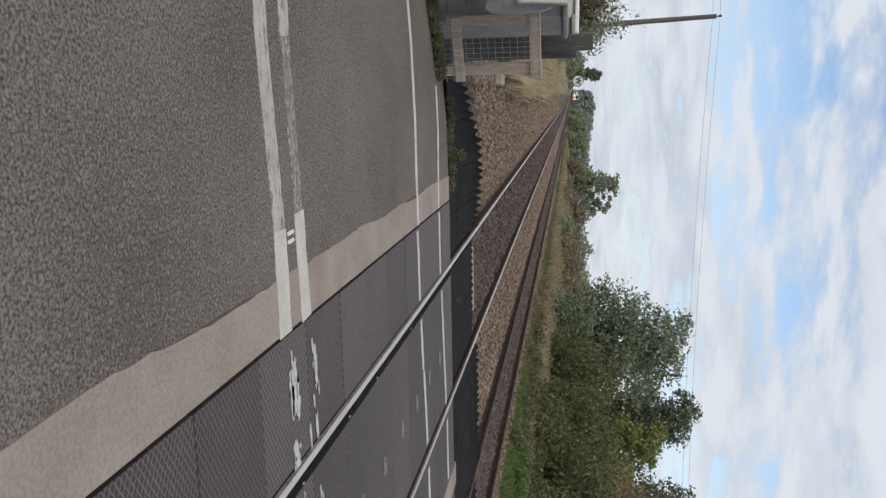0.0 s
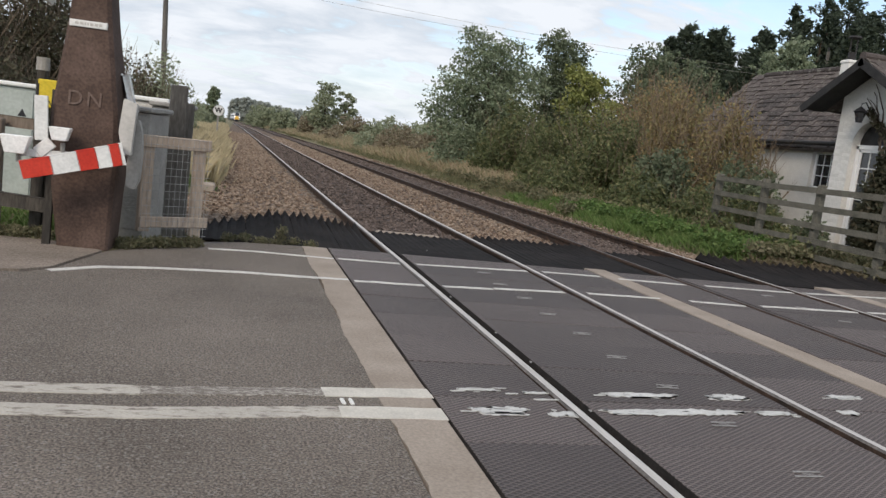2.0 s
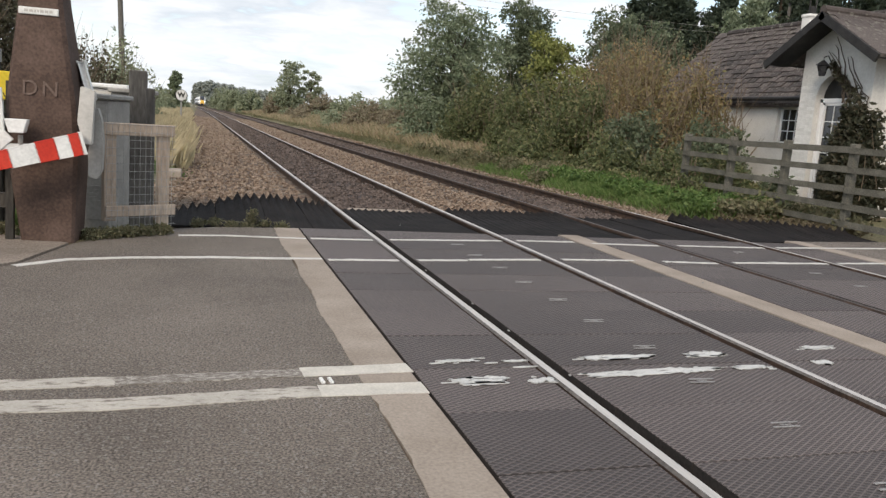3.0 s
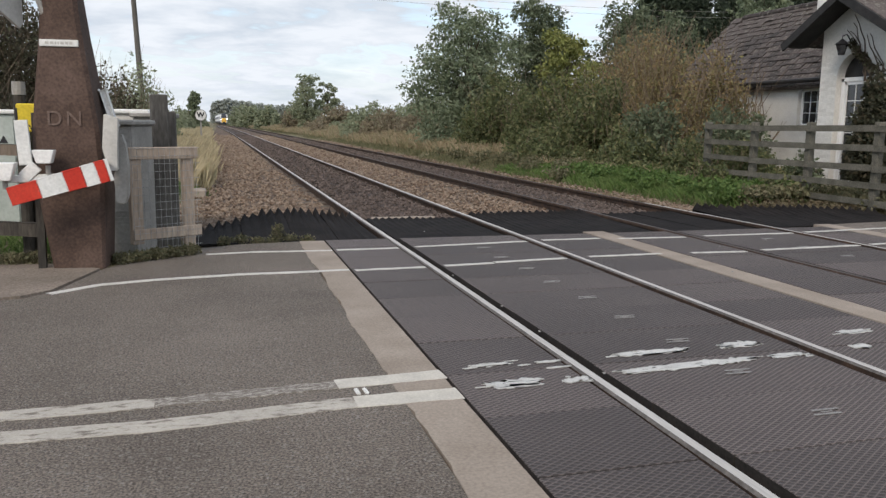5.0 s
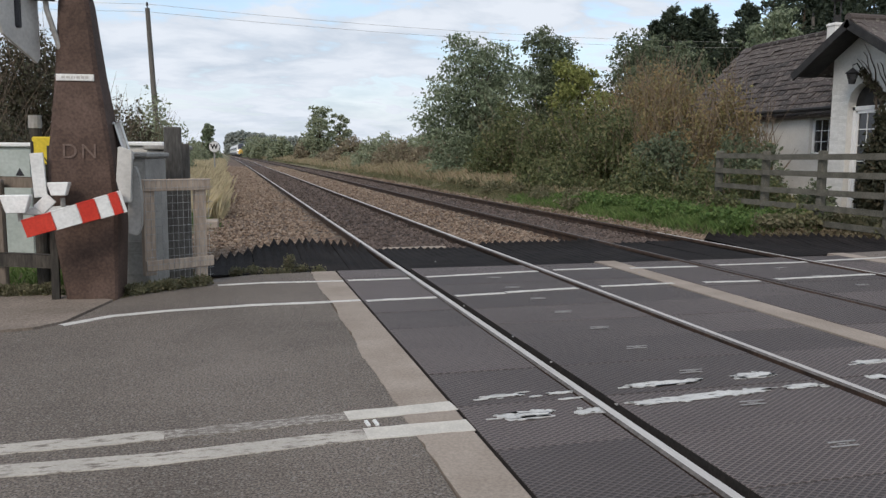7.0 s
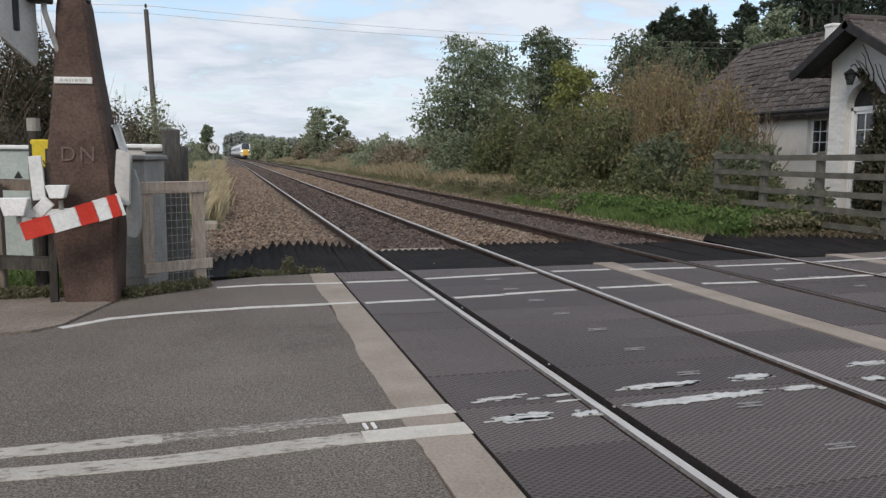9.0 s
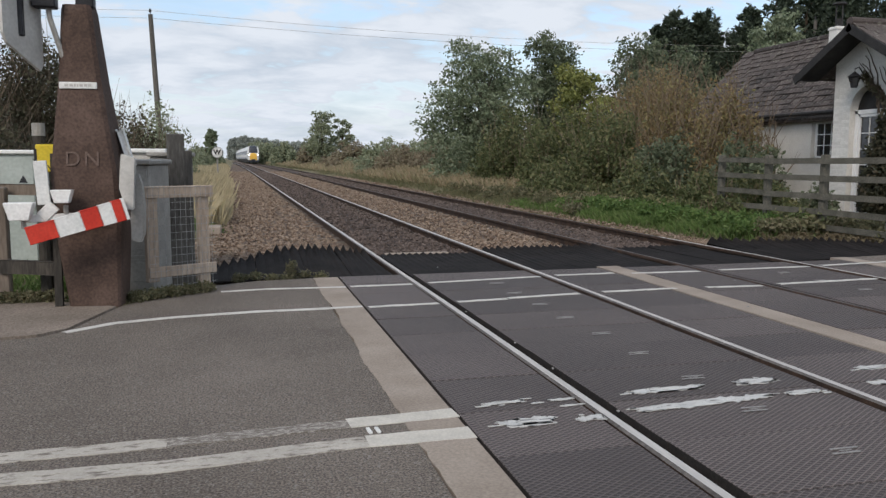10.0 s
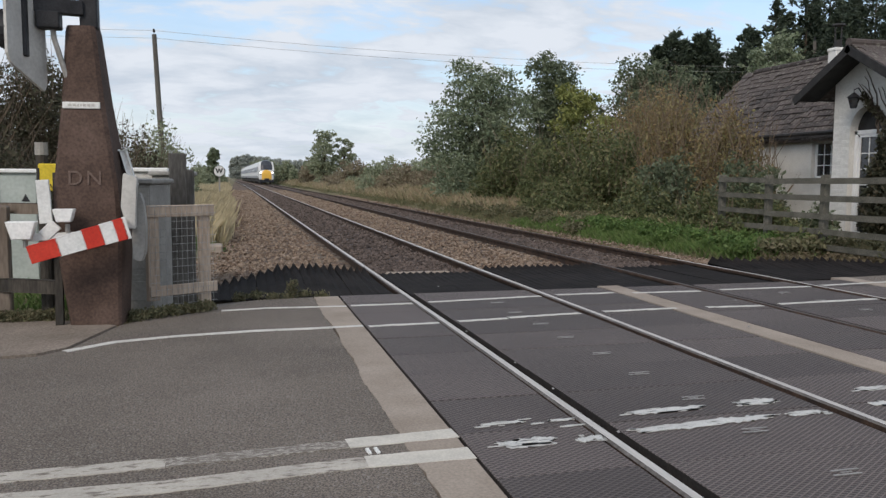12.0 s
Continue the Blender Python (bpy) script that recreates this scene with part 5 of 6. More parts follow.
# ---- barrier equipment beside the road ----
def rust_pedestal():
    P = empty("barrier_pedestal", pose(-2.94, 6.72, 0, 0, 0, -6), "tall tapered rust-brown steel barrier pedestal", "pedestal")
    sec = [(0.0, -0.195, 0.215, 0.17), (0.5, -0.26, 0.238, 0.19), (0.75, -0.285, 0.25, 0.2), (1.15, -0.29, 0.23, 0.2), (1.9, -0.21, 0.125, 0.15), (2.47, -0.175, 0.065, 0.11), (2.52, -0.165, 0.055, 0.1)]
    bm = bmesh.new()
    rings = []
    for z, a, b, d in sec:
        c = 0.03 if z > 0.3 else 0.02
        rings.append([bm.verts.new(p) for p in ((a + c, -d, z), (b - c, -d, z), (b, -d + c, z), (b, d, z), (a, d, z), (a, -d + c, z))])
    for r0, r1 in zip(rings, rings[1:]):
        for i in range(6):
            bm.faces.new((r0[i], r0[(i + 1) % 6], r1[(i + 1) % 6], r1[i]))
    bm.faces.new(rings[-1]); bm.faces.new(rings[0][::-1])
    part("casing", bm, RUSTY, P)
    plate = part("name_plate", boxed(-0.195, -0.17, 1.83, 0.1, -0.145, 1.885, 0.004), WHITE, P, "narrow white plate with faint lettering")
    rng = random.Random(2)
    bm, x = bmesh.new(), -0.15
    while x < 0.06:
        l = rng.uniform(0.012, 0.03)
        box(bm, x, -0.1715, 1.848, x + l, -0.169, 1.868)
        x += l + 0.008
    part("lettering", bm, PALE, plate)
    # chalked letters on the casing
    for txt, x in (("D", -0.17), ("N", -0.02)):
        cu = bpy.data.curves.new("chalk_mark", "FONT")
        cu.body, cu.size, cu.extrude = txt, 0.17, 0.001
        t = new("chalk_mark", cu)
        dg = bpy.context.evaluated_depsgraph_get()
        me = bpy.data.meshes.new_from_object(t.evaluated_get(dg))
        bpy.data.objects.remove(t)
        link_mesh("chalk_mark", me, CHALK, P, "faint chalked letter", pose(x, -0.207, 1.2, 85, 0, 0))
    return P


CHALK = material("faint_chalk", [(0.115, 0.08, 0.066), (0.175, 0.132, 0.112)], scale=25, rough=0.95, bump=0)
rust_pedestal()


def barrier_arm():
    B = empty("crossing_barrier", pose(0, 0, 0), "red and white striped barrier arm with white lamp brackets", "barrier")
    a, b = Vector((-3.355, 6.2, 0.65)), Vector((-2.635, 6.28, 0.855))
    d = (b - a).normalized()
    cuts = (0, 0.286, 0.545, 0.73, 0.868, 0.97, 1.0)
    for i, (s, t) in enumerate(zip(cuts, cuts[1:])):
        p, q = a.lerp(b, s), a.lerp(b, t)
        bm = beam(bmesh.new(), p, q, 0.05, 0.13 + 0.045 * (s + t) / 2, 0.004)
        part("stripe", bm, RED if i % 2 == 0 else WHITE, B, "red reflective band" if i % 2 == 0 else "white reflective band")
    # the arm's pivot plates
    bm = prism(bmesh.new(), [(-2.65, 0.84), (-2.585, 0.84), (-2.575, 1.1), (-2.56, 1.26), (-2.67, 1.3), (-2.695, 1.02)], 0.0, 0.1, pose(0, 6.45, 0, 90, 0, 0))
    bmesh.ops.bevel(bm, geom=bm.edges[:], offset=0.008, segments=2, affect="EDGES")
    part("pivot_plate", bm, PALE, B, "pale grey pivot plate")
    bm = prism(bmesh.new(), [(-2.625, 0.57), (-2.555, 0.55), (-2.525, 0.62), (-2.515, 0.85), (-2.53, 1.04), (-2.56, 1.14), (-2.6, 1.1), (-2.63, 0.75)], 0.0, 0.16, pose(0, 6.63, 0, 90, 0, 0))
    bmesh.ops.bevel(bm, geom=bm.edges[:], offset=0.01, segments=2, affect="EDGES")
    part("counterweight", bm, GREY, B, "grey counterweight casing")
    part("fairing", beam(bmesh.new(), (-2.72, 6.8, 1.5), (-2.64, 6.8, 1.2), 0.05, 0.1, 0.015), WHITE, B, "white guard strip")
    bm = beam(bmesh.new(), (-3.42, 6.45, 0.77), (-2.85, 6.45, 0.79), 0.05, 0.06, 0.004)
    beam(bm, (-3.3, 6.43, 0.78), (-3.2, 6.43, 0.88), 0.03, 0.1, 0.004)
    part("cross_bar", bm, WHITE, B, "white painted cross bar")
    for x, z, s in ((-3.455, 0.83, 1.15), (-3.135, 0.95, 0.85)):
        bm = bmesh.new()
        prism(bm, [(-0.095 * s, 0.065 * s), (0.1 * s, 0.065 * s), (0.065 * s, -0.06 * s), (-0.06 * s, -0.06 * s)], -0.06, 0.06, pose(x, 6.4, z, 90, 0, 0))
        bmesh.ops.bevel(bm, geom=bm.edges[:], offset=0.006, segments=1, affect="EDGES")
        lamp_box = part("lamp_housing", bm, WHITE, B, "white tapered lamp housing")
        part("lamp_stem", tube(bmesh.new(), [(x + 0.02, 6.42, z - 0.14), (x + 0.02, 6.42, z - 0.07)], [0.02, 0.02], 6), GREY, B)
    bm = beam(bmesh.new(), (-3.29, 6.5, 0.88), (-3.31, 6.5, 1.24), 0.1, 0.03, 0.004)
    part("side_plate", bm, WHITE, B, "white upright plate")
    part("bearer", beam(bmesh.new(), (-3.24, 6.62, -0.05), (-3.22, 6.62, 1.3), 0.06, 0.06), TIMBER_DARK, B)
    return B


barrier_arm()


def yellow_box():
    Y = empty("telephone_box", pose(-3.34, 7.05, 1.14, 0, 0, -6), "small yellow equipment box beside the pedestal", "box")
    part("case", boxed(-0.1, -0.08, 0, 0.12, 0.08, 0.24, 0.012), YELLOW, Y)
    bm = boxed(-0.1, -0.083, 0.02, -0.085, -0.079, 0.2)
    beam(bm, (0.09, -0.085, -0.1), (0.0, -0.085, 0.06), 0.012, 0.005)
    beam(bm, (0.08, -0.085, 0.08), (0.03, -0.085, -0.02), 0.012, 0.005)
    part("cable", bm, BLACK, Y)
    part("stem", boxed(0.03, 0.0, -0.6, 0.06, 0.04, 0), YELLOW, Y, "yellow stem")
    return Y


yellow_box()


def signal_head():
    S = empty("crossing_signal", pose(0, 0, 0), "black hooded crossing signal with pale grey backing plate", "signal")
    bm = boxed(-3.01, 6.64, 2.5, -2.87, 6.78, 3.25, 0.012)
    part("mast", bm, BLACK, S, "black mast on the pedestal")
    bm = beam(bmesh.new(), (-2.98, 6.66, 2.66), (-3.4, 6.58, 2.66), 0.1, 0.12, 0.006)
    box(bm, -3.32, 6.52, 2.47, -3.14, 6.66, 2.61, 0.01)
    box(bm, -3.45, 6.4, 2.22, -3.36, 6.5, 2.8, 0.01)
    part("arm", bm, BLACK, S)
    m = pose(-3.38, 6.46, 0, 0, 0, 68)
    out = [(-0.24, 2.22), (-0.2, 2.15), (0.2, 1.97), (0.24, 2.02), (0.24, 3.5), (0.1, 3.75), (-0.1, 3.75), (-0.24, 3.5)]
    bm = prism(bmesh.new(), out, -0.012, 0.012, m @ Matrix.Rotation(radians(90), 4, "X"))
    part("backing_plate", bm, PALE, S, "pale grey backing plate")
    for x, z in ((-0.1, 2.42), (-0.1, 2.8), (-0.05, 3.3)):
        bm = bmesh.new()
        tube(bm, [(x, 0.0, z), (x, 0.12, z)], [0.14, 0.15], 16)
        rng = [(math.cos(a), math.sin(a)) for a in (radians(-20 + 220 * i / 14) for i in range(15))]
        rows = [[bm.verts.new((x + c * r, y - (0.16 if y > 0.3 and s < 0.2 else 0), z + s * r)) for c, s in rng] for y, r in ((0.1, 0.15), (0.42, 0.155))]
        for i in range(14):
            bm.faces.new((rows[0][i], rows[0][i + 1], rows[1][i + 1], rows[1][i]))
        bmesh.ops.transform(bm, matrix=m, verts=bm.verts[:])
        ob = part("hood", bm, BLACK, S, "black lamp hood")
        ob.modifiers.new("thickness", "SOLIDIFY").thickness = 0.008
    bm = tube(bmesh.new(), [(-3.22, 6.6, 2.72), (-3.2, 6.6, 2.4), (-3.12, 6.62, 2.1), (-3.05, 6.66, 1.95)], [0.022] * 4, 8)
    part("conduit", bm, GREY, S, "grey bent conduit")
    return S


signal_head()


def cabinet(x, y, rz, w, d, h, mat, label, lid=None, ventilated=False):
    C = empty("equipment_cabinet", pose(x, y, 0, 0, 0, rz), label, "cabinet")
    part("body", boxed(-w / 2, -d / 2, -0.1, w / 2, d / 2, h, 0.012), mat, C)
    bm = boxed(-w / 2 - 0.03, -d / 2 - 0.04, h, w / 2 + 0.03, d / 2 + 0.03, h + 0.05, 0.012)
    part("roof_lid", bm, lid or mat, C)
    for s in (-1, 1):
        dd = part("door", boxed(min(0.006 * s, s * (w / 2 - 0.02)), -d / 2 - 0.014, 0.08, max(0.006 * s, s * (w / 2 - 0.02)), -d / 2 - 0.001, h - 0.04, 0.004), mat, C)
        part("handle", boxed(s * 0.05 - 0.012, -d / 2 - 0.035, h * 0.5, s * 0.05 + 0.012, -d / 2 - 0.014, h * 0.5 + 0.09, 0.004), BLACK, dd)
        if ventilated:
            for j in range(5):
                part("louvre", boxed(s * w / 4 - 0.08, -d / 2 - 0.024, 0.25 + 0.035 * j, s * w / 4 + 0.08, -d / 2 - 0.014, 0.265 + 0.035 * j), mat, dd)
    return C


c1 = cabinet(-4.35, 9.6, -4, 0.8, 0.5, 1.3, CABINET, "pale green-grey equipment cabinet with warning sign", WHITE)
sign = bmesh.new()
prism(sign, [(-0.045, 0), (0.045, 0), (0, 0.085)], 0, 0.004, pose(0.27, -0.266, 0.98, 90, 0, 0))
part("warning_sign", sign, BLACK, c1, "small warning triangle")
c2 = cabinet(-2.71, 7.75, -12, 0.44, 0.62, 1.2, GREY, "grey steel equipment cabinet behind the barrier", ventilated=True)
part("label_plate", boxed(-0.18, -0.332, 0.98, -0.02, -0.326, 1.12), WHITE, c2, "white blank label plate")
c3 = cabinet(-2.95, 9.3, -6, 0.85, 0.5, 1.32, PALE, "pale grey cabinet further along the line", WHITE)
c4 = cabinet(-2.47, 9.0, -6, 0.4, 0.4, 1.28, GREY, "dark grey cabinet behind the timber posts")


def round_post(x, y, h, r, mat, label, name="post"):
    P = empty(name, pose(x, y, 0), label, "post")
    bm = tube(bmesh.new(), [(0, 0, -0.3), (0, 0, h - 0.02), (0, 0, h)], [r, r, r * 0.8], 12)
    part("shaft", bm, mat, P)
    part("cap", tube(bmesh.new(), [(0, 0, h - 0.1), (0, 0, h + 0.015)], [r + 0.008, r + 0.006], 12), GREY, P)


round_post(-3.48, 7.3, 1.56, 0.05, TIMBER_DARK, "dark round steel post with a cap")


def timber_post(x, y, w, h, label, mat=TIMBER_DARK):
    P = tagged(part("timber_post", boxed(-w / 2, -w / 2, -0.3, w / 2, w / 2, h, 0.012), mat, m=pose(x, y, 0, 0, 0, 8)), label, "post")
    return P


timber_post(-2.38, 8.35, 0.17, 1.52, "tall weathered timber post", TIMBER_MID)
timber_post(-2.3, 8.7, 0.13, 1.35, "shorter weathered dark timber post", TIMBER_MID)
timber_post(-3.86, 7.25, 0.2, 1.0, "stout weathered timber gate post", TIMBER)
timber_post(-3.42, 7.4, 0.1, 0.85, "short dark timber post")
tagged(part("low_rail", beam(bmesh.new(), (-3.9, 7.2, 0.3), (-3.15, 6.95, 0.28), 0.06, 0.12, 0.006), TIMBER_DARK), "dark low rail beside the pedestal", "rail")
tagged(part("low_rail", beam(bmesh.new(), (-4.1, 7.5, 0.98), (-3.5, 7.35, 0.97), 0.05, 0.1, 0.006), TIMBER), "weathered top rail beside the post", "rail")


def mesh_panel():
    """A small timber frame with galvanised wire mesh over it."""
    P = empty("mesh_fence_panel", pose(-2.3, 7.16, 0, 0, 0, 30), "pale timber fence panel with galvanised wire mesh", "fence panel")
    w = 0.31
    for x in (-w + 0.05, w - 0.06):
        part("upright", boxed(x - 0.055, -0.03, -0.1 if x > 0 else 0.13, x + 0.055, 0.03, 0.99, 0.006), TIMBER_NEW, P)
    part("rail", boxed(-w - 0.02, -0.055, 0.9, w + 0.03, -0.03, 1.01, 0.006), TIMBER_NEW, P)
    part("rail", boxed(-w, -0.055, 0.17, w + 0.05, -0.03, 0.27, 0.006), TIMBER_NEW, P)
    bm = bmesh.new()
    for i in range(13):
        x = -w + i * 2 * w / 12
        tube(bm, [(x, -0.062, 0.0), (x, -0.062, 1.0)], [0.002, 0.002], 4)
    for j in range(15):
        z = 0.02 + j * 0.07
        tube(bm, [(-w, -0.062, z), (w + 0.04, -0.062, z)], [0.002, 0.002], 4)
    part("wire_mesh", bm, WIRE, P, "galvanised wire mesh")
    return P


mesh_panel()


def white_gate():
    """Five-barred field gate with crossed braces, mesh over its bars."""
    G = empty("field_gate", pose(-4.06, 7.3, 0.0, 0, 0, 180 + 4), "weathered white timber gate with crossed braces", "gate")
    W, Z0, Z1 = 3.2, 0.08, 0.9
    beams = [("stile", (0.05, 0, Z0 - 0.05), (0.05, 0, Z1)), ("stile", (W, 0, Z0 - 0.05), (W, 0, Z1 + 0.1)), ("top_rail", (0, 0, Z1), (W, 0, Z1)), ("bottom_rail", (0, 0, Z0), (W, 0, Z0)),
             ("brace", (0.1, 0, Z0 + 0.05), (W / 2, 0, Z1)), ("brace", (0.1, 0, Z1 - 0.05), (W / 2, 0, Z0)), ("brace", (W / 2, 0, Z0), (W, 0, Z1)), ("brace", (W / 2, 0, Z1), (W, 0, Z0)), ("stile", (W / 2, 0, Z0), (W / 2, 0, Z1))]
    for i, (nm, a, b) in enumerate(beams):
        k = 0.004 * (i % 3)
        part(nm, beam(bmesh.new(), (a[0], a[1] + k, a[2]), (b[0], b[1] + k, b[2]), 0.085 if nm != "brace" else 0.06, 0.05, 0.006), GATE_WHITE, G)
    bm = bmesh.new()
    for i in range(46):
        tube(bm, [(i * 0.07, 0.05, Z0), (i * 0.07, 0.05, Z1 + 0.04)], [0.0018, 0.0018], 3)
    for j in range(14):
        tube(bm, [(0, 0.05, Z0 + j * 0.07), (W, 0.05, Z0 + j * 0.07)], [0.0018, 0.0018], 3)
    part("wire_mesh", bm, WIRE, G, "galvanised wire mesh")
    part("red_sign", boxed(1.42, 0.055, 0.74, 1.85, 0.062, 1.03, 0.004), RED, G, "red sign board")
    return G


white_gate()
S = empty("notice", pose(-3.98, 7.12, 0.66, 0, 0, 2), "blank-looking white notice fixed to the gate post", "sign")
part("sheet", boxed(-0.11, -0.004, 0, 0.13, 0.004, 0.31), WHITE, S)
bm = bmesh.new()
for j in range(7):
    box(bm, -0.08, -0.0065, 0.06 + 0.03 * j, 0.08 - 0.02 * (j % 3), -0.0045, 0.067 + 0.03 * j)
part("print_bars", bm, PALE, S)
notice = empty("notice", pose(-3.36, 7.3, 0.72, 0, 0, -4), "small white notice with dark print on the fence", "sign")
part("sheet", boxed(-0.14, -0.004, -0.1, 0.14, 0.004, 0.12), WHITE, notice)
part("print_bars", boxed(-0.03, -0.007, 0.02, 0.1, -0.0045, 0.08), BLACK, notice)


def utility_pole(x, y, h, label, group=""):
    P = empty("utility_pole", pose(x, y, ground_height(x, y), 0, -2.3, 0), label, "pole", group)
    part("shaft", tube(bmesh.new(), [(0, 0, -0.5), (0, 0, h * 0.5), (0, 0, h)], [0.14, 0.125, 0.105], 12), TIMBER_MID, P)
    bm = tube(bmesh.new(), [(0, 0, h), (0, 0, h + 0.12)], [0.02, 0.02], 6)
    tube(bm, [(0, 0, h + 0.1), (0, 0, h + 0.26)], [0.06, 0.045], 8)
    part("insulator", bm, BLACK, P, "dark insulator")
    return P


utility_pole(-5.15, 40, 8.0, "dark wooden utility pole with a single insulator")
utility_pole(36.5, 46, 9.6, "dark wooden utility pole behind the trees")
wires = empty("overhead_wires", pose(0, 0, 0), "two thin dark overhead wires", "wires")
for z, dx in ((8.15, 0.0), (7.8, 0.1)):
    for a, b in ((Vector((-5.46, 40, z)), Vector((36.1, 46, z + 0.75))), (Vector((-5.46, 40, z)), Vector((-38, 36, z + 0.3)))):
        pts = [a.lerp(b, i / 16) + Vector((0, 0, -0.5 * 4 * (i / 16) * (1 - i / 16))) for i in range(17)]
        part("wire", tube(bmesh.new(), pts, [0.0075] * 17, 5), GREY, wires)


def whistle_board():
    W = empty("whistle_board", pose(-2.62, 40, ground_height(-2.62, 40)), "round white board with a black letter W", "sign")
    part("post", boxed(-0.04, -0.04, -0.2, 0.04, 0.04, 1.4, 0.006), GREY, W)
    disc = tube(bmesh.new(), [(0, -0.05, 1.58), (0, -0.07, 1.58)], [0.27, 0.27], 24)
    d = part("board", disc, WHITE, W, "white round board")
    rim = bmesh.new()
    for i in range(24):
        a, b = 2 * math.pi * i / 24, 2 * math.pi * (i + 1) / 24
        beam(rim, (0.265 * math.cos(a), -0.07, 1.58 + 0.265 * math.sin(a)), (0.265 * math.cos(b), -0.07, 1.58 + 0.265 * math.sin(b)), 0.03, 0.012)
    part("rim", rim, BLACK, d)
    cu = bpy.data.curves.new("letter", "FONT")
    cu.body, cu.size, cu.extrude, cu.align_x, cu.align_y = "W", 0.32, 0.002, "CENTER", "CENTER"
    cu.offset = 0.012
    t = new("letter", cu)
    me = bpy.data.meshes.new_from_object(t.evaluated_get(bpy.context.evaluated_depsgraph_get()))
    bpy.data.objects.remove(t)
    link_mesh("letter", me, BLACK, d, "black letter W", pose(0, -0.078, 1.58, 90, 0, 0))


whistle_board()
tagged(part("cable_cover", boxed(-2.45, 14.6, -0.25, -2.05, 15.1, 0.0, 0.02), CONCRETE), "small pale concrete block beside the ballast", "block")
tagged(part("loose_board", boxed(0.2, 10.02, -0.06, 1.1, 10.12, -0.03, 0.01), CONCRETE), "pale strip lying across the near track", "board")


pebble_at = ((0.07, 3.75), (0.08, 4.45), (0.075, 2.9), (0.06, 5.6), (-0.72, 7.45), (2.5, 5.25), (2.43, 7.0), (3.3, 6.6), (0.5, 8.3), (4.1, 6.9))
for i, (x, y) in enumerate(pebble_at):
    bm = bmesh.new()
    bmesh.ops.create_icosphere(bm, subdivisions=1, radius=0.012)
    for v in bm.verts:
        v.co *= 0.8 + 0.5 * noise.noise(v.co * 60 + Vector((i, 0, 0)))
        v.co.z *= 0.7
    tagged(part("pebble", bm, SLOT, m=pose(x, y, 0.006, 0, 0, 40 * i)), "small pale stone lying on the crossing", "pebble", "loose stones on the crossing")


# ---- train ----
def coach_section(z0=0.95, w=1.36, h=4.1):
    """Half outline of a coach body, bottom to roof."""
    return [(w * 0.93, z0), (w, z0 + 0.35), (w, 2.3), (w * 0.97, 3.1), (w * 0.8, 3.75), (w * 0.42, h - 0.05), (0, h)]


def loft(rings):
    bm = bmesh.new()
    rows = [[bm.verts.new(p) for p in r] for r in rings]
    n = len(rows[0])
    for r0, r1 in zip(rows, rows[1:]):
        for i in range(n - 1):
            bm.faces.new((r0[i], r0[i + 1], r1[i + 1], r1[i]))
    bm.faces.new(rows[-1]); bm.faces.new(rows[0][::-1])
    return bm


def ring(y, sx, drop, z0=0.95, lift=0.0):
    half = coach_section(z0)
    pts = [(x * sx, y, z0 + (z - z0) * drop + lift) for x, z in half]
    return [(-x, yy, z) for x, yy, z in pts[:-1]] + pts[::-1]


def coach(parent, y0, length, cab):
    """One coach from y0 backwards; the leading one has a sloped nose with a yellow end."""
    rings = []
    if cab:
        rings = [ring(y0, 0.76, 0.46, 0.7), ring(y0 + 0.2, 0.9, 0.56, 0.75), ring(y0 + 0.7, 0.95, 0.74, 0.8), ring(y0 + 1.4, 0.98, 0.92, 0.85), ring(y0 + 2.2, 1.0, 0.99), ring(y0 + 4.0, 1.0, 1.0), ring(y0 + length, 1.0, 1.0)]
    else:
        rings = [ring(y0, 0.98, 0.99), ring(y0 + 0.1, 1, 1), ring(y0 + length - 0.1, 1, 1), ring(y0 + length, 0.98, 0.99)]
    body = part("coach_body", loft(rings), T_WHITE, parent, "white coach body", smooth=False)
    for s in (-1, 1):
        a = y0 + (4.4 if cab else 1.0)
        bm = bmesh.new()
        while a < y0 + length - 1.8:
            box(bm, s * 1.355 - 0.04, a, 2.1, s * 1.355 + 0.02, a + 1.5, 2.95, 0.004)
            a += 1.75
        part("window_band", bm, T_DARK, body, "dark tinted coach windows")
        part("lower_band", boxed(s * 1.35 - 0.02, y0 + (3.2 if cab else 0.4), 1.0, s * 1.35 + 0.022, y0 + length - 0.3, 1.42), T_DARK, body, "dark lower body stripe")
    under = boxed(-1.1, y0 + (1.5 if cab else 0.5), 0.35, 1.1, y0 + length - 0.5, 0.95, 0.02)
    part("underframe", under, T_GREY, parent, "dark underframe")
    for yy in (y0 + 3.6, y0 + length - 3.6):
        bogie = part("bogie", boxed(-1.0, yy - 1.7, 0.4, 1.0, yy + 1.7, 0.62, 0.03), T_GREY, parent, "dark bogie frame")
        for k in (-1.25, 1.25):
            for s in (-0.75, 0.75):
                part("wheel", tube(bmesh.new(), [(s - 0.07, yy + k, 0.43), (s + 0.07, yy + k, 0.43)], [0.42, 0.42], 14), T_GREY, bogie)
    return body


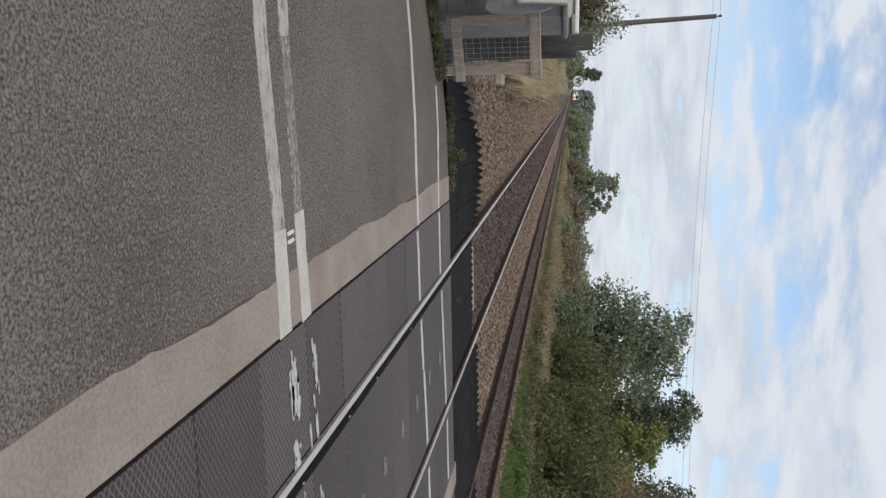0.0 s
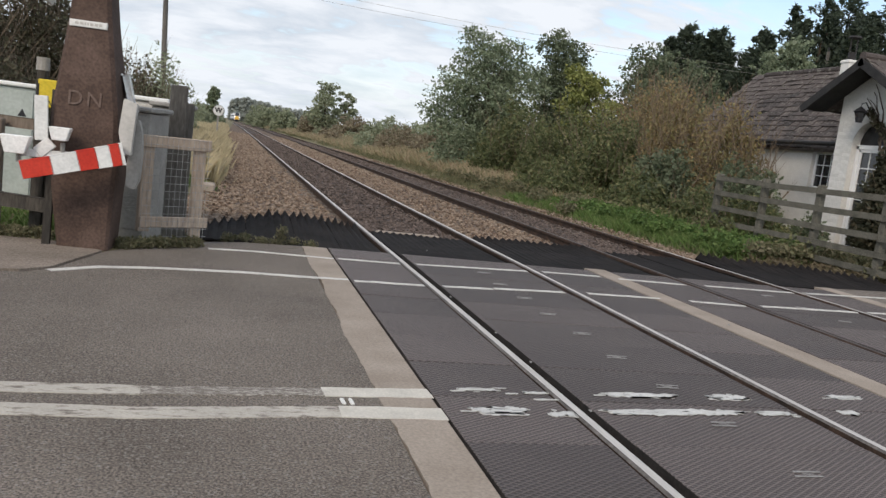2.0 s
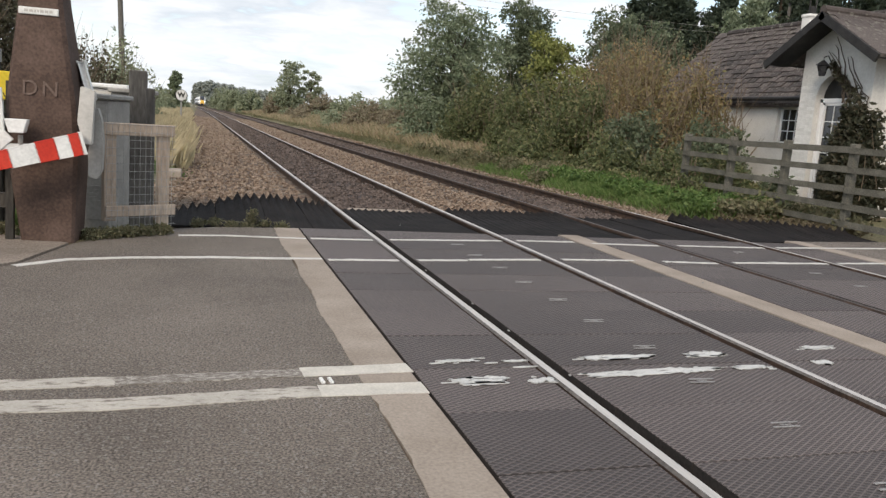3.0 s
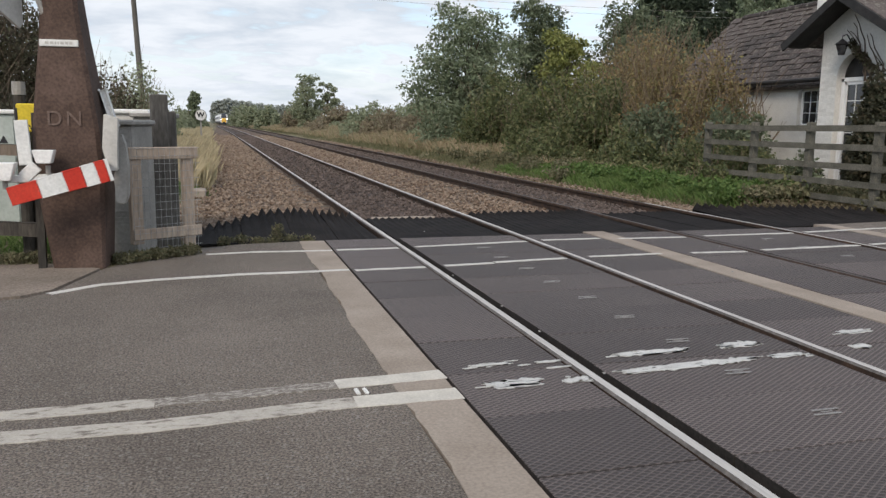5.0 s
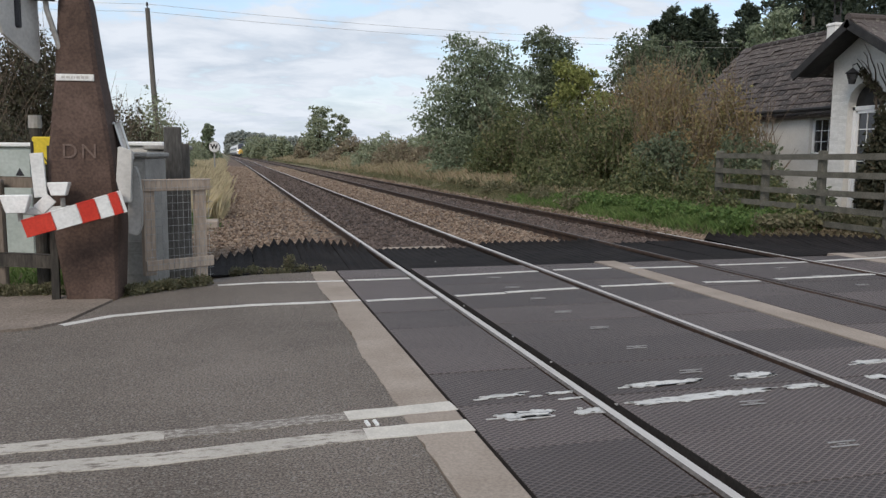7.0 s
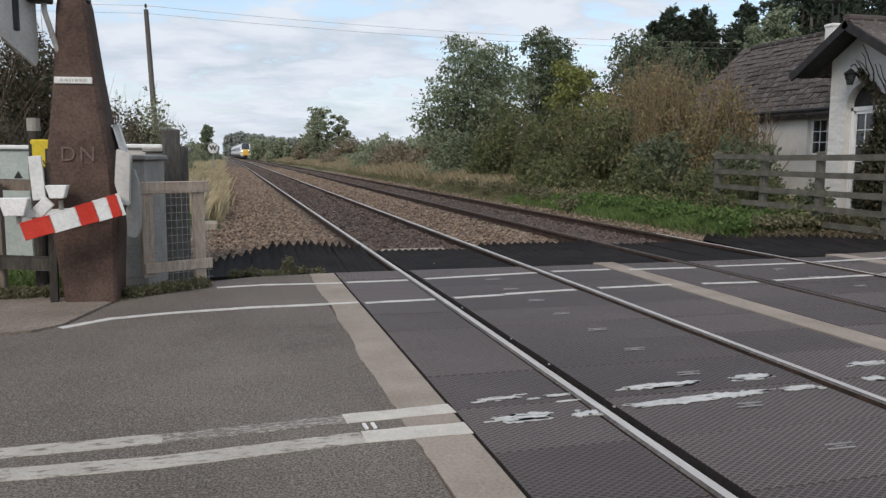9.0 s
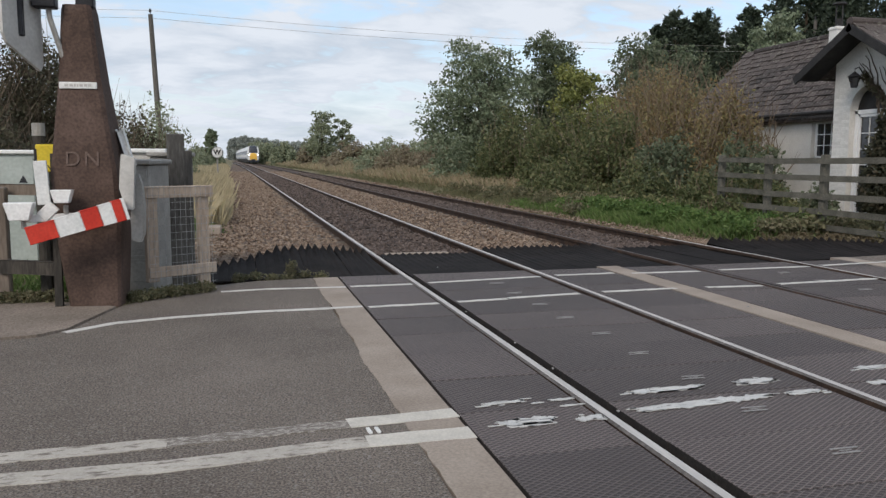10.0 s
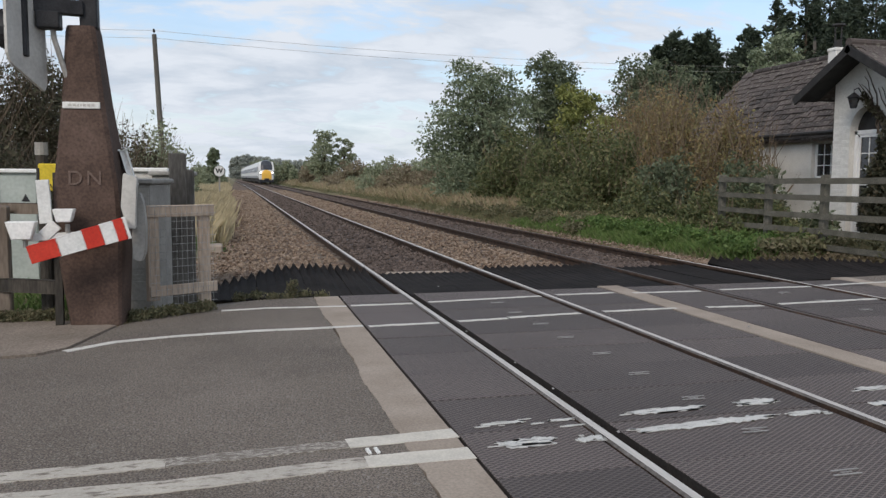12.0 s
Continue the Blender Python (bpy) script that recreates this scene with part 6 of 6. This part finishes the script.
def build_train():
    T = empty("train", pose(CENTRES[1], 140, 0.01), "white passenger train with yellow nose and lit headlights", "train")
    lead = coach(T, 0, 25, True)
    for k in range(1, 5):
        coach(T, 25.4 * k, 25, False)
    # nose: rounded yellow end, dark windscreen between white cheeks, lamps
    nose = loft([ring(-0.1, 0.4, 0.4, 0.82), ring(-0.05, 0.56, 0.46, 0.74), ring(0.06, 0.66, 0.5, 0.7), ring(0.3, 0.7, 0.57, 0.72), ring(0.36, 0.68, 0.58, 0.74)])
    part("yellow_end", nose, T_YELLOW, T, "yellow warning end", smooth=True)
    glass = bmesh.new()
    pts = [[(-0.98, 0.2, 2.42), (-0.5, 0.06, 2.46), (0.5, 0.06, 2.46), (0.98, 0.2, 2.42)], [(-0.98, 0.62, 3.2), (-0.5, 0.5, 3.28), (0.5, 0.5, 3.28), (0.98, 0.62, 3.2)], [(-0.8, 1.25, 3.86), (-0.45, 1.12, 3.97), (0.45, 1.12, 3.97), (0.8, 1.25, 3.86)], [(-0.6, 1.8, 4.02), (-0.4, 1.75, 4.1), (0.4, 1.75, 4.1), (0.6, 1.8, 4.02)]]
    rows = [[glass.verts.new(p) for p in r] for r in pts]
    for r0, r1 in zip(rows, rows[1:]):
        for i in range(3):
            glass.faces.new((r0[i], r0[i + 1], r1[i + 1], r1[i]))
    ob = part("windscreen", glass, T_DARK, T, "dark sloped windscreen")
    ob.modifiers.new("thickness", "SOLIDIFY").thickness = 0.1
    for s in (-1, 1):
        lamp_unit = part("lamp_cluster", beam(bmesh.new(), (s * 1.0, 0.02, 1.62), (s * 1.06, 0.2, 2.3), 0.26, 0.16, 0.03), T_DARK, T, "dark lamp cluster")
        part("headlight", tube(bmesh.new(), [(s * 1.0, 0.0, 1.98), (s * 1.0, -0.14, 1.98)], [0.15, 0.13], 12), HEADLIGHT, lamp_unit, "lit headlight")
        part("side_pillar", beam(bmesh.new(), (s * 1.16, 0.2, 2.3), (s * 1.0, 1.25, 3.8), 0.24, 0.14, 0.03), T_WHITE, T, "white cheek beside the windscreen")
    part("valance", boxed(-1.2, 0.0, 0.28, 1.2, 1.5, 0.84, 0.06), T_DARK, T, "dark valance under the nose")
    part("coupler_cover", boxed(-0.42, -0.16, 0.6, 0.42, 0.1, 1.0, 0.06), T_DARK, T)
    return T


TRAIN = build_train()


def motions():
    rows = []
    for i in range(25):
        t = i * 0.5
        y = 140 + 24.0 * (12 - t)
        turn = math.degrees(math.atan2(-(bend(y + 40) - bend(y)), 40))
        rows.append((t, pose(CENTRES[1] + bend(y), y, 0.01, 0, 0, turn)))
    walk(TRAIN, rows)


motions()
